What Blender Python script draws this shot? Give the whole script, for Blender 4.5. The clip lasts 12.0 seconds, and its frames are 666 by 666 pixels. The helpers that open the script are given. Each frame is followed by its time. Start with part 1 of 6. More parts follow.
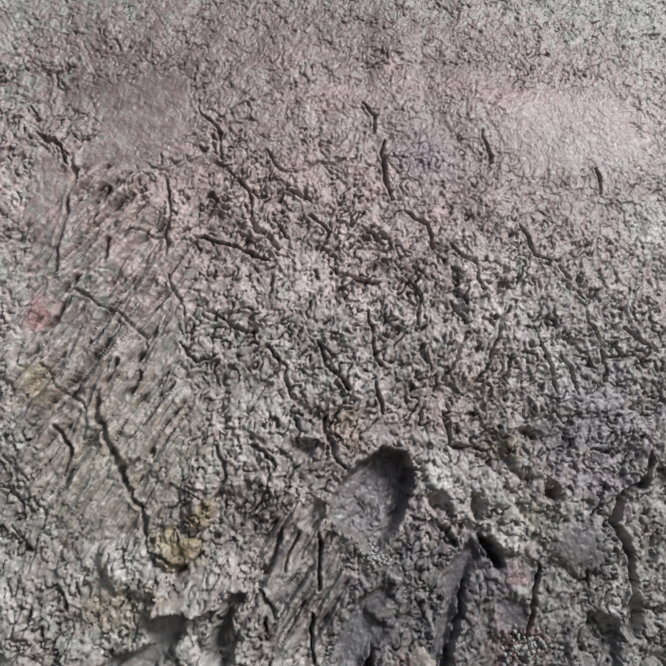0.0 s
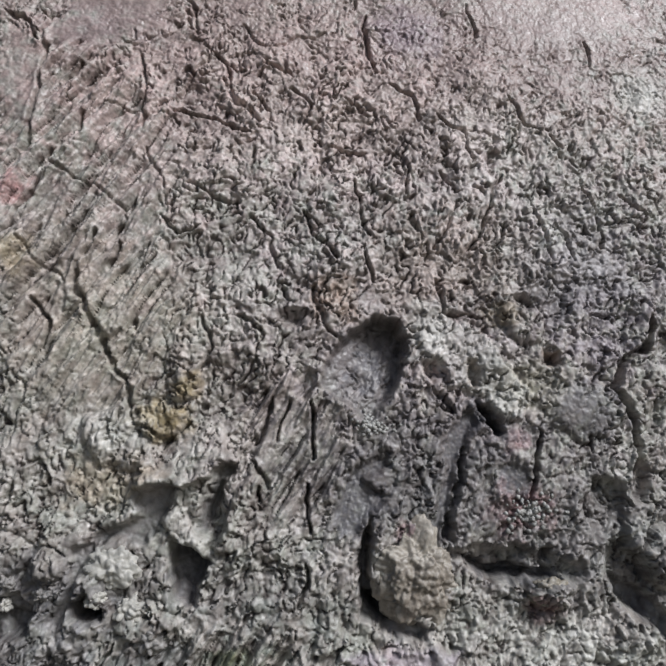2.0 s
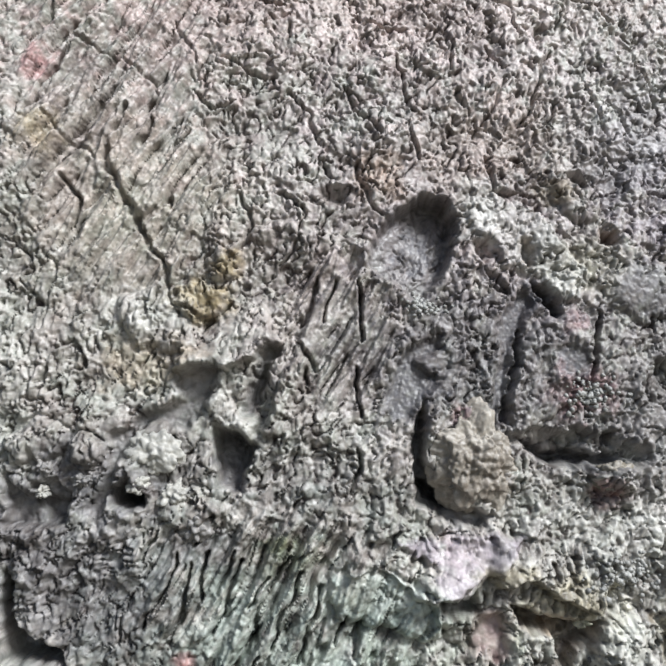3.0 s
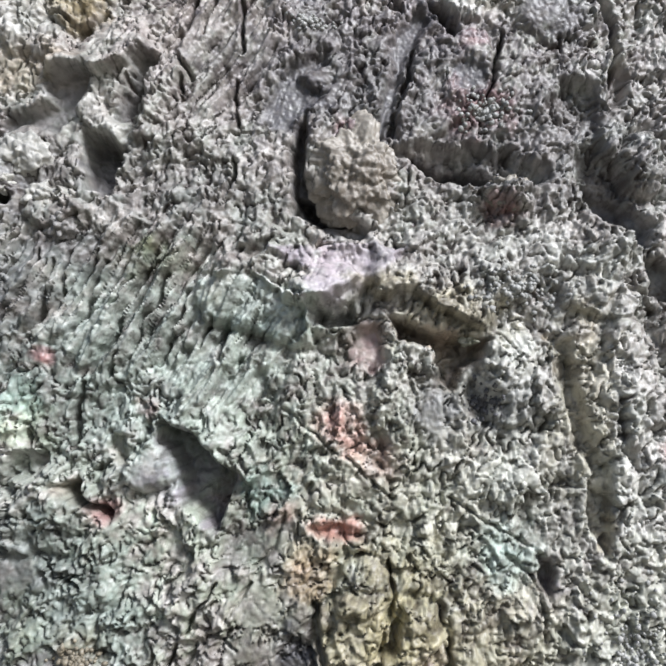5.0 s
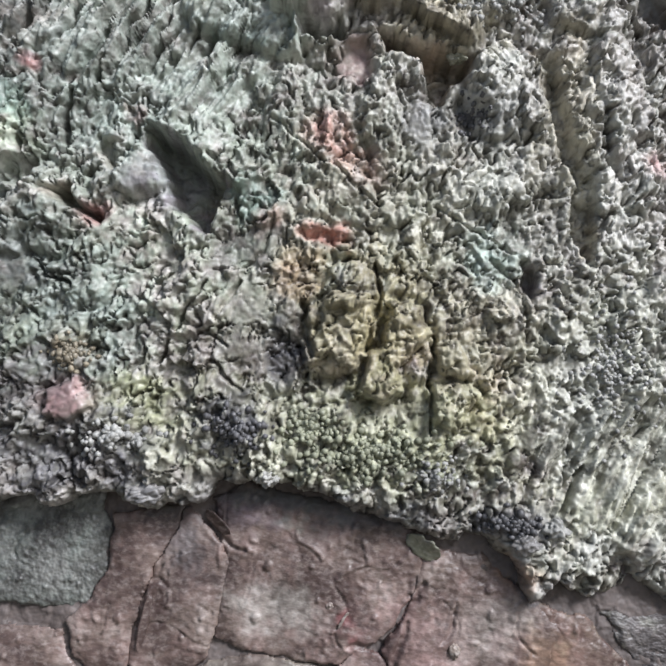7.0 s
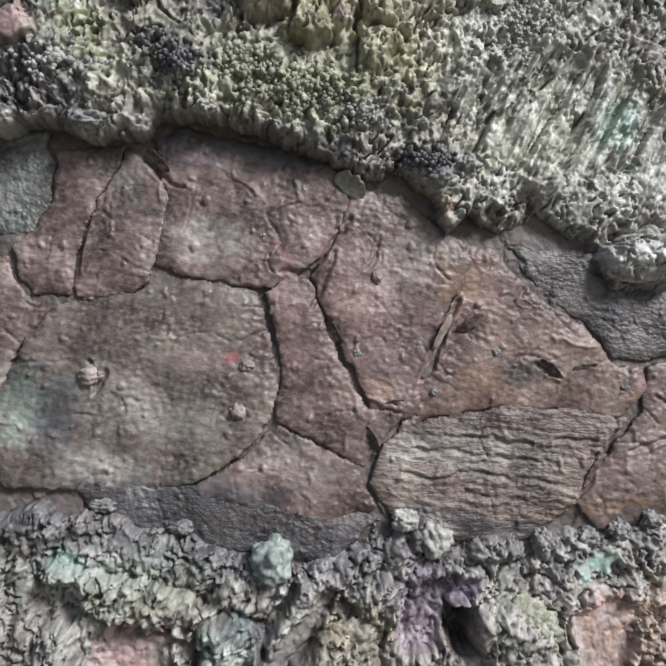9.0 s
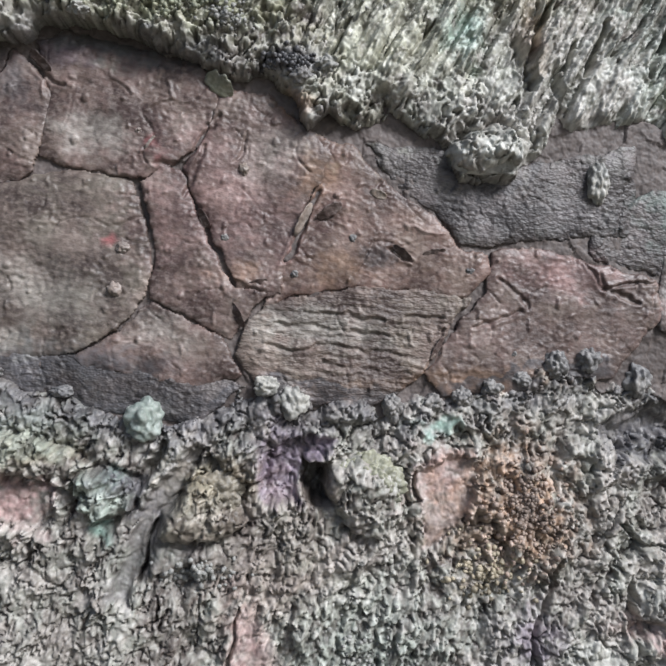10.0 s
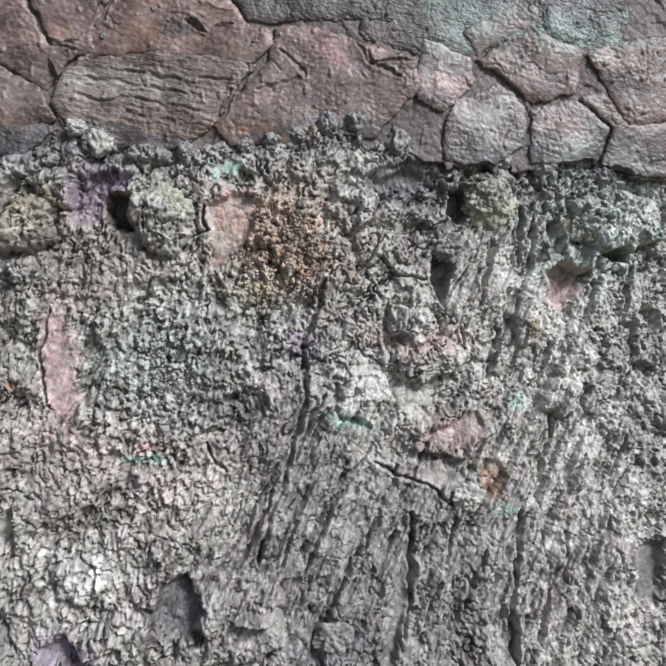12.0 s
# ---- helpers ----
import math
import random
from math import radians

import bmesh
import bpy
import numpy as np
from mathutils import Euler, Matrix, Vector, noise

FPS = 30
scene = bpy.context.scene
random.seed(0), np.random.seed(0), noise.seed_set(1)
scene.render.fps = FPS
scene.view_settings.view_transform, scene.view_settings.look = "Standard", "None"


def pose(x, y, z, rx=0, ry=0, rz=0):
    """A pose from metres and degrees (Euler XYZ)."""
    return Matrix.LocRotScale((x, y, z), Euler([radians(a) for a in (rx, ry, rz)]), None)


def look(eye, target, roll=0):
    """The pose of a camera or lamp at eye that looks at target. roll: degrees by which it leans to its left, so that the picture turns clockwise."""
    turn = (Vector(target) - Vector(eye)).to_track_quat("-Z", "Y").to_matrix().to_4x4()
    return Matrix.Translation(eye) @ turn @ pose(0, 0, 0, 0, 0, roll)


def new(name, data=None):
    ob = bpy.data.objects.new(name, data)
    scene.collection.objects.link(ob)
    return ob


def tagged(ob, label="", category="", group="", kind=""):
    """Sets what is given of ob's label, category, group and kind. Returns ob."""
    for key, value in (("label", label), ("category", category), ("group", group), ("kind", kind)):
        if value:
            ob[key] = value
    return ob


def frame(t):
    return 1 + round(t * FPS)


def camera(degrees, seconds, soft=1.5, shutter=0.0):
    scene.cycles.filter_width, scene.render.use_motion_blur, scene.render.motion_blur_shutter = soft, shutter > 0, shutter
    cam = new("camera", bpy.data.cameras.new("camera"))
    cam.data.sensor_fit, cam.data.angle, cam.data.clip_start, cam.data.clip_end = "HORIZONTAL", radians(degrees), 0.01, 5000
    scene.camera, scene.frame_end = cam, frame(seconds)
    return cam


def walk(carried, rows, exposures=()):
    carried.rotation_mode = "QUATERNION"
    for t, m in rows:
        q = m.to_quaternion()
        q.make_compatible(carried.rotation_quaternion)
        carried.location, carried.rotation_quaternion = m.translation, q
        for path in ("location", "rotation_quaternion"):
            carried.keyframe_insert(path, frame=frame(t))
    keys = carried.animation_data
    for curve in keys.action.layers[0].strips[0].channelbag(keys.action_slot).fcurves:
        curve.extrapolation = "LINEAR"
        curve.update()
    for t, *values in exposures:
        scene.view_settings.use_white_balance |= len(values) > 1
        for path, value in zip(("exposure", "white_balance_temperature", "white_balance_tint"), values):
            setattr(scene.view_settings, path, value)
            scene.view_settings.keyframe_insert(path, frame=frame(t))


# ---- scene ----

# Camera. Millimetres on the bark, counted from a point 1.30 m above the ground.
cam = camera(48.89, 12.0, soft=2.0)
LEVEL = 1.30

PATH = [
    (0, (-0.00407, -0.14774, 1.29607), (0.0309, 1.8292, 1.5967), 2.16),
    (0.5, (-0.00534, -0.14821, 1.29705), (0.0402, 1.8275, 1.6046), 1.98),
    (1, (-0.00708, -0.14567, 1.29362), (0.0606, 1.8285, 1.6066), 1.79),
    (1.5, (-0.00354, -0.14235, 1.28116), (0.061, 1.8314, 1.5977), 0.75),
    (2, (-0.00227, -0.13846, 1.27042), (0.0493, 1.8365, 1.5815), 0.04),
    (2.5, (-0.00906, -0.13337, 1.26657), (0.0288, 1.8423, 1.5753), -0.67),
    (3, (-0.01028, -0.1279, 1.25209), (0.0358, 1.8519, 1.5318), -0.97),
    (3.2, (-0.00714, -0.12644, 1.24664), (0.0224, 1.8555, 1.5129), -0.97),
    (4.8, (0.01433, -0.11684, 1.21238), (-0.0555, 1.863, 1.4868), -0.25),
    (5, (0.01806, -0.11575, 1.20512), (-0.0762, 1.8626, 1.4834), -0.15),
    (5.5, (0.01813, -0.11487, 1.19566), (-0.0529, 1.8688, 1.4405), 0.04),
    (6, (0.01918, -0.11382, 1.18441), (-0.0433, 1.8747, 1.3892), -0.06),
    (6.5, (0.0185, -0.11288, 1.17795), (-0.0499, 1.8788, 1.3463), -0.10),
    (7, (0.018, -0.11331, 1.16853), (-0.0474, 1.8812, 1.3008), -0.14),
    (7.2, (0.01889, -0.1131, 1.16558), (-0.0574, 1.8817, 1.2884), -0.06),
    (8.8, (0.01735, -0.11858, 1.12217), (0.1008, 1.8792, 1.1647), -0.21),
    (9, (0.01936, -0.12032, 1.1166), (0.1137, 1.8773, 1.1412), -0.27),
    (9.5, (0.02754, -0.12648, 1.10544), (0.1447, 1.8701, 1.1023), -0.38),
    (10, (0.04023, -0.13423, 1.09985), (0.1656, 1.8614, 1.06), -0.39),
    (10.5, (0.0511, -0.1445, 1.1), (0.1952, 1.8491, 1.0295), -0.31),
    (11, (0.06199, -0.15348, 1.09401), (0.2398, 1.8369, 1.0113), -0.10),
    (11.5, (0.06718, -0.16037, 1.07727), (0.2638, 1.8278, 0.9853), 0.07),
    (12, (0.07524, -0.1663, 1.05278), (0.277, 1.8204, 0.9413), 0.14),
]
walk(cam, [(t, look(eye, target, roll)) for t, eye, target, roll in PATH], [(0, -0.45, 6060, 11), (2.5, -0.38, 6030, 10), (3.0, 0.14, 6000, 8), (4.8, 0.2, 5930, 10), (7.2, 0.08, 5930, 11), (8.8, -0.1, 6020, 10), (12, -0.05, 5950, 10)])

# Sky and sun: veiled bright sky, the sun's glow wide, high and to the right of the trunk's face
world = bpy.data.worlds.new("sky")
scene.world = world
world.use_nodes = True
nt = world.node_tree
sky = nt.nodes.new("ShaderNodeTexSky")
sky.sky_type, sky.sun_disc, sky.sun_elevation, sky.sun_rotation = "NISHITA", False, radians(41), radians(132)
sky.air_density, sky.dust_density = 1.0, 3.0
nt.links.new(sky.outputs[0], nt.nodes["Background"].inputs[0])
nt.nodes["Background"].inputs[1].default_value = 0.075
sun = new("sun", bpy.data.lights.new("sun", "SUN"))
sun.data.energy, sun.data.angle, sun.data.color = 4.8, radians(19), (1.0, 0.975, 0.95)
sun.matrix_world = look((0.56, -0.50, 0.65 + LEVEL), (0, 0, LEVEL))

# Materials
COLOURS = {
    "pink": (0.41, 0.245, 0.235), "violet": (0.25, 0.20, 0.26), "ochre": (0.32, 0.25, 0.12), "rust": (0.33, 0.205, 0.13),
    "red": (0.42, 0.15, 0.15), "moss": (0.29, 0.31, 0.15), "teal": (0.29, 0.42, 0.36), "slate": (0.095, 0.092, 0.10), "pale": (0.56, 0.555, 0.49), "umber": (0.20, 0.15, 0.138),
}


def add(tree, kind, **values):
    n = tree.nodes.new("ShaderNode" + kind)
    for k, v in values.items():
        if k in n.inputs.keys():
            n.inputs[k].default_value = v
    return n


def mixed(tree, fac, a, b):
    n = tree.nodes.new("ShaderNodeMix")
    n.data_type = "RGBA"
    for socket, v in ((n.inputs[0], fac), (n.inputs[6], a), (n.inputs[7], b)):
        if isinstance(v, bpy.types.NodeSocket):
            tree.links.new(v, socket)
        else:
            socket.default_value = v if isinstance(v, float) else (*v, 1)
    return n.outputs[2]


def ramped(tree, value, lo, hi, a=0.0, b=1.0):
    n = tree.nodes.new("ShaderNodeMapRange")
    tree.links.new(value, n.inputs[0])
    for i, v in enumerate((lo, hi, a, b)):
        n.inputs[i + 1].default_value = v
    return n.outputs[0]


def grain(tree, coords, scale, detail=4.0, rough=0.6, stretch=None):
    n = tree.nodes.new("ShaderNodeTexNoise")
    n.inputs["Scale"].default_value, n.inputs["Detail"].default_value, n.inputs["Roughness"].default_value = scale, detail, rough
    if stretch:
        m = tree.nodes.new("ShaderNodeMapping")
        m.inputs["Rotation"].default_value = (0, radians(stretch[0]), 0)
        m.inputs["Scale"].default_value = (1, 1, stretch[1])
        tree.links.new(coords, m.inputs[0])
        coords = m.outputs[0]
    tree.links.new(coords, n.inputs["Vector"])
    return n.outputs[0]


def bark_material(name, light, dark, tints=(), rough=0.5, bump=0.55, fine=800.0, stretch=None, spec=0.5, worn_lit=(0.56, 0.54, 0.51), flaky=False):
    m = bpy.data.materials.new(name)
    m.use_nodes = True
    tree = m.node_tree
    bsdf = tree.nodes["Principled BSDF"]
    at = tree.nodes.new("ShaderNodeNewGeometry").outputs["Position"]
    broad = grain(tree, at, 90, 3)
    small = grain(tree, at, 900, 3, 0.7, stretch)
    speck = grain(tree, at, fine, 1.0, 0.6, stretch)
    col = mixed(tree, ramped(tree, broad, 0.38, 0.62), dark, light)
    if flaky:
        tone = tree.nodes.new("ShaderNodeAttribute")
        tone.attribute_name = "tone"
        hue = mixed(tree, ramped(tree, grain(tree, at, 140, 4), 0.4, 0.6), light, tuple(c * k for c, k in zip(light, (0.9, 1.0, 0.96))))
        # tone: random variation, plus painted crest light and crack shade
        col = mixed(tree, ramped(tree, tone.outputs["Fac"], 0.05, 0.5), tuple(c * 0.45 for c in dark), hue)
        col = mixed(tree, ramped(tree, tone.outputs["Fac"], 0.5, 0.95), col, worn_lit)
    else:
        col = mixed(tree, ramped(tree, grain(tree, at, 330, 4, 0.65, stretch), 0.5, 0.75, 0.0, 0.5), col, tuple(c * 0.6 for c in dark))
    col = mixed(tree, ramped(tree, small, 0.48, 0.72, 0.0, 0.4), col, worn_lit)
    for s in tints:
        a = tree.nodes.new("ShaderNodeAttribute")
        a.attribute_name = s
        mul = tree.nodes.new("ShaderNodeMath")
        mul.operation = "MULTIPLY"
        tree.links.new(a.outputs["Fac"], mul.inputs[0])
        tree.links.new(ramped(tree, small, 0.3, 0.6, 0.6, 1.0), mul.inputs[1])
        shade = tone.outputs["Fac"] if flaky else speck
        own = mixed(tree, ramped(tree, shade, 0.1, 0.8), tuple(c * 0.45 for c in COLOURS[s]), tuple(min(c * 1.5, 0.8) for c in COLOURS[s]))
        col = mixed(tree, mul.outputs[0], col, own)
    col = mixed(tree, ramped(tree, speck, 0.5, 0.75, 0.0, 0.35), col, tuple(c * 0.3 for c in dark))
    tree.links.new(col, bsdf.inputs["Base Color"])
    tree.links.new(ramped(tree, small, 0.3, 0.7, rough - 0.12, rough + 0.1), bsdf.inputs["Roughness"])
    bsdf.inputs["Specular IOR Level"].default_value = spec
    b = tree.nodes.new("ShaderNodeBump")
    b.inputs["Strength"].default_value, b.inputs["Distance"].default_value = bump, 0.0006
    tree.links.new(speck, b.inputs["Height"])
    tree.links.new(b.outputs[0], bsdf.inputs["Normal"])
    return m


CRUST_MAT = bark_material("weathered_bark", (0.345, 0.315, 0.285), (0.21, 0.172, 0.15), COLOURS, worn_lit=(0.55, 0.52, 0.48), flaky=True)
LUMP_MATS = {k: bark_material(k + "_crust", tuple(c * 0.45 + d * 0.55 for c, d in zip(COLOURS[k], (0.34, 0.32, 0.29))), tuple(c * 0.25 + 0.10 for c in COLOURS[k]))
             for k in ("ochre", "pale", "slate", "moss", "teal", "rust")}
LUMP_MATS["tan"] = bark_material("tan_crust", (0.37, 0.34, 0.29), (0.21, 0.18, 0.145), worn_lit=(0.60, 0.57, 0.50))
LUMP_MATS["resin"] = bark_material("resin", (0.30, 0.25, 0.22), (0.2, 0.16, 0.14), rough=0.5)
PLATE_MATS = {
    "plain": bark_material("brown_bark", (0.20, 0.138, 0.121), (0.15, 0.098, 0.086), COLOURS, rough=0.5, bump=0.22, fine=1100, stretch=(75, 1.5), flaky=True, worn_lit=(0.40, 0.34, 0.31)),
    "rust": bark_material("rust_bark", (0.23, 0.15, 0.126), (0.16, 0.096, 0.08), COLOURS, rough=0.5, bump=0.22, fine=1100, stretch=(60, 1.5), flaky=True, worn_lit=(0.40, 0.33, 0.29)),
    "striped": bark_material("fibrous_bark", (0.225, 0.168, 0.142), (0.145, 0.099, 0.085), COLOURS, rough=0.55, bump=0.5, fine=1100, stretch=(82, 2.2), flaky=True, worn_lit=(0.40, 0.35, 0.31)),
    "round": bark_material("olive_brown_bark", (0.195, 0.152, 0.13), (0.14, 0.102, 0.088), COLOURS, rough=0.5, bump=0.22, fine=1100, stretch=(75, 1.5), flaky=True, worn_lit=(0.36, 0.30, 0.26)),
    "teal": bark_material("green_grey_bark", (0.19, 0.19, 0.175), (0.13, 0.125, 0.115), COLOURS, rough=0.5, bump=0.7, fine=1100, flaky=True, worn_lit=(0.34, 0.35, 0.32)),
    "pale": bark_material("grey_pink_bark", (0.31, 0.265, 0.25), (0.21, 0.165, 0.15), COLOURS, rough=0.5, bump=0.4, fine=1100, flaky=True, worn_lit=(0.46, 0.44, 0.42)),
    "dark": bark_material("slate_bark", (0.15, 0.127, 0.122), (0.10, 0.083, 0.08), COLOURS, rough=0.55, bump=0.6, fine=1100, stretch=(80, 1.5), flaky=True, worn_lit=(0.24, 0.22, 0.22)),
}
def dulled(c, k, by=0.45):
    m = sum(c) / 3
    return tuple(min((v * (1 - by) + m * by) * k, 0.7) for v in c)


GRAIN_MATS = {k: bark_material(k + "_lichen", dulled(COLOURS[k], {"pale": 0.7, "rust": 2.0, "ochre": 1.8}.get(k, 1.2), 0.5), dulled(COLOURS[k], 0.7 if k != "pale" else 0.4, 0.5),
                               worn_lit=dulled(COLOURS[k], 1.75 if k != "pale" else 0.95)) for k in ("moss", "rust", "slate", "ochre", "pale", "teal")}
BED_MAT = bark_material("dark_inner_bark", (0.135, 0.112, 0.104), (0.085, 0.068, 0.062), rough=0.65, bump=0.6, worn_lit=(0.2, 0.16, 0.14))

# Noise on arrays of millimetres
TABLE = np.random.RandomState(7).permutation(4096)
ANGLES = np.random.RandomState(8).uniform(0, 2 * np.pi, 4096)
GX, GZ = np.cos(ANGLES).astype(np.float32), np.sin(ANGLES).astype(np.float32)


def cell(i, j, seed):
    return TABLE[(TABLE[(i + seed * 131) & 4095] + j) & 4095]


def perlin(x, z, size, seed):
    x, z = x / size + 500.3, z / size + 700.7
    i, j = np.floor(x).astype(np.int32), np.floor(z).astype(np.int32)
    u, v = (x - i).astype(np.float32), (z - j).astype(np.float32)
    fu, fv = u * u * (3 - 2 * u), v * v * (3 - 2 * v)

    def corner(a, b):
        k = cell(i + a, j + b, seed)
        return GX[k] * (u - a) + GZ[k] * (v - b)

    low = corner(0, 0) * (1 - fu) + corner(1, 0) * fu
    high = corner(0, 1) * (1 - fu) + corner(1, 1) * fu
    return (low * (1 - fv) + high * fv) * 1.5


def facets(x, z, size, seed):
    """Broken flakes: each irregular cell lies a little askew and higher or lower than the next. Also the distance from its middle and its own shade."""
    x, z = x / size + 500.3, z / size + 700.7
    i, j = np.floor(x).astype(np.int32), np.floor(z).astype(np.int32)
    best, high, tone = np.full(x.shape, 9.0, np.float32), np.zeros(x.shape, np.float32), np.zeros(x.shape, np.float32)
    for a in (-1, 0, 1):
        for b in (-1, 0, 1):
            k = cell(i + a, j + b, seed)
            dx, dz = i + a + 0.5 + 0.48 * GX[k] - x, j + b + 0.5 + 0.48 * GZ[k] - z
            d = (dx * dx + dz * dz).astype(np.float32)
            k2 = TABLE[k]
            near = d < best
            high = np.where(near, GX[k2] * dx + GZ[k2] * dz + 0.45 * GX[TABLE[k2]], high)
            tone = np.where(near, GZ[TABLE[TABLE[k2]]], tone)
            best = np.where(near, d, best)
    return high.astype(np.float32), np.sqrt(best), tone


# The face of the trunk as a fine field, 1 node every STEP mm
STEP = 0.245
XS, ZS = np.arange(-80, 186, STEP), np.arange(-352, 128, STEP)
X, Z = [a.astype(np.float32) for a in np.meshgrid(XS, ZS)]


def crust_face(x, z):
    x, z = x / 100, z / 100
    c = (0.105, 10.568, 8.920, -0.024, 1.846, 7.008, 1.892)
    return c[0] + c[1] * x + c[2] * z + c[3] * x * x + c[4] * x * z + c[5] * z * z + c[6] * z ** 3


def plate_face(x, z):
    c = (14.740, 3.823, 8.291)
    return c[0] + c[1] * x / 100 + c[2] * z / 100


# uneven outlines: every feature is laid out on a slightly warped plan
WX = X + 1.0 * perlin(X, Z, 5.0, 1) + 0.35 * perlin(X, Z, 1.6, 2)
WZ = Z + 1.0 * perlin(X, Z, 5.0, 3) + 0.35 * perlin(X, Z, 1.6, 4)
HIGH = np.zeros_like(X)
SMOOTH = np.zeros_like(X)
ZONES = {"grain": np.zeros_like(X), "fibre": np.zeros_like(X)}
TINTS = {k: np.zeros_like(X) for k in COLOURS}


def window(x0, x1, z0, z1):
    return (slice(max(int((z0 - ZS[0]) / STEP), 0), max(int((z1 - ZS[0]) / STEP), 0) + 1),
            slice(max(int((x0 - XS[0]) / STEP), 0), max(int((x1 - XS[0]) / STEP), 0) + 1))


def round_area(x, z, rx, rz, turn, reach=1.6):
    r = max(rx, rz) * reach + 3
    w = window(x - r, x + r, z - r, z + r)
    c, s = math.cos(radians(turn)), math.sin(radians(turn))
    dx, dz = WX[w] - x, WZ[w] - z
    dx, dz = dx + 0.16 * rx * perlin(X[w], Z[w], 0.9 * rx + 0.6, 44), dz + 0.3 * rz * perlin(X[w], Z[w], 0.8 * rz + 0.6, 45)
    return w, np.sqrt(((dx * c + dz * s) / rx) ** 2 + ((dz * c - dx * s) / rz) ** 2) + 0.07 * perlin(X[w], Z[w], 1.8, 46)


def fade(v, lo, hi):
    t = np.clip((v - lo) / (hi - lo), 0, 1)
    return t * t * (3 - 2 * t)


def pit(x, z, rx, rz, turn, deep):
    w, d = round_area(x, z, rx, rz, turn)
    soft = min(0.5, 1.0 / min(rx, rz))
    if deep >= 4:
        deep, soft = deep * 1.5, soft * 0.75
    HIGH[w] -= 1.08 * deep * (1 - fade(d, 1 - soft, 1 + soft * 0.6)) * (0.8 + 0.2 * np.clip(1 - d, 0, 1))
    HIGH[w] += 0.12 * deep * np.exp(-((d - 1.25) / 0.2) ** 2)


def bump(x, z, rx, rz, turn, tall):
    w, d = round_area(x, z, rx, rz, turn)
    HIGH[w] += 1.45 * tall * np.sqrt(np.clip(1 - (d * 0.85) ** 2, 0, 1)) - 0.35 * tall * np.exp(-((d - 1.25) / 0.16) ** 2)


def smooth(x, z, rx, rz, turn):
    w, d = round_area(x, z, rx, rz, turn)
    SMOOTH[w] = np.maximum(SMOOTH[w], 0.85 - 0.85 * fade(d, 0.55, 1.15))


def zone(kind, x, z, rx, rz, turn):
    w, d = round_area(x, z, rx, rz, 0)
    ZONES[kind][w] = np.maximum(ZONES[kind][w], 1 - fade(d, 0.6, 1.2))


def tint_area(kind, x, z, rx, rz, turn, much):
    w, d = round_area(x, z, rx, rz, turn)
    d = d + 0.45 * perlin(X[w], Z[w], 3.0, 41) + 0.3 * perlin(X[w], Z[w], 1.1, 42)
    TINTS[kind][w] = np.maximum(TINTS[kind][w], min(much * 1.25, 1) * (1 - fade(d, 0.25, 1.25)))


def along(points, reach):
    """Distance to a line, the signed side of it and the part of the way along."""
    a = np.array(points, np.float32)
    w = window(a[:, 0].min() - reach, a[:, 0].max() + reach, a[:, 1].min() - reach, a[:, 1].max() + reach)
    px, pz = WX[w], WZ[w]
    best, side, way = np.full(px.shape, 1e9, np.float32), np.zeros(px.shape, np.float32), np.zeros(px.shape, np.float32)
    for n, (p, q) in enumerate(zip(a[:-1], a[1:])):
        v = q - p
        t = np.clip(((px - p[0]) * v[0] + (pz - p[1]) * v[1]) / (v @ v), 0, 1)
        dx, dz = px - p[0] - t * v[0], pz - p[1] - t * v[1]
        d = np.sqrt(dx * dx + dz * dz)
        near = d < best
        best = np.where(near, d, best)
        side = np.where(near, np.sign(v[0] * dz - v[1] * dx), side)
        way = np.where(near, (n + t) / (len(a) - 1), way)
    return w, best, side, way


def crack(wide, deep, *points):
    w, d, side, way = along(points, wide * 2 + 2)
    thin = 0.45 + 0.55 * np.sqrt(np.clip(4 * way * (1 - way), 0, 1))
    half = (0.34 if wide < 1.05 else 0.42) * wide * thin * (1 + 0.6 * perlin(X[w], Z[w], 2.2, 12))
    HIGH[w] -= (0.9 if wide < 0.7 else 1.9 if deep < 1.7 and wide < 1.05 else 1.1) * deep * (1 - fade(d, half * 0.35, half + 0.18))
    HIGH[w] += 0.25 * min(deep, 1.5) * np.exp(-((d - half - 0.5) / 0.45) ** 2)


SCARS = np.zeros_like(X)


def scar(wide, deep, *points):
    """A groove (or, with deep below 0, a ridge) in the bare plates."""
    w, d, side, way = along(points, wide * 2 + 2)
    half = 0.6 * wide * (0.4 + 0.6 * np.sqrt(np.clip(4 * way * (1 - way), 0, 1)))
    SCARS[w] -= deep * (1 - fade(d, half * 0.3, half + 0.3)) - 0.3 * abs(deep) * np.exp(-((d - half - 0.5) / 0.4) ** 2)


def ledge(tall, reach, *points):
    w, d, side, way = along(points, reach)
    ends = fade(way, 0, 0.12) * (1 - fade(way, 0.88, 1))
    HIGH[w] += np.where(side < 0, 1.3 * tall * ends * (1 - fade(d, 0, reach)), 1.3 * tall * ends * (1 - fade(d, 0, 0.8)))


def inside_polygon(points, x, z):
    """Distance in from the polygon's edge, below 0 outside."""
    a = np.array(points, np.float32)
    odd, best = np.zeros(x.shape, bool), np.full(x.shape, 1e9, np.float32)
    for p, q in zip(a, np.roll(a, -1, 0)):
        v = q - p
        t = np.clip(((x - p[0]) * v[0] + (z - p[1]) * v[1]) / (v @ v), 0, 1)
        np.minimum(best, np.hypot(x - p[0] - t * v[0], z - p[1] - t * v[1]), out=best)
        if v[1]:
            odd ^= ((p[1] > z) != (q[1] > z)) & (x < v[0] * (z - p[1]) / v[1] + p[0])
    return np.where(odd, best, -best)


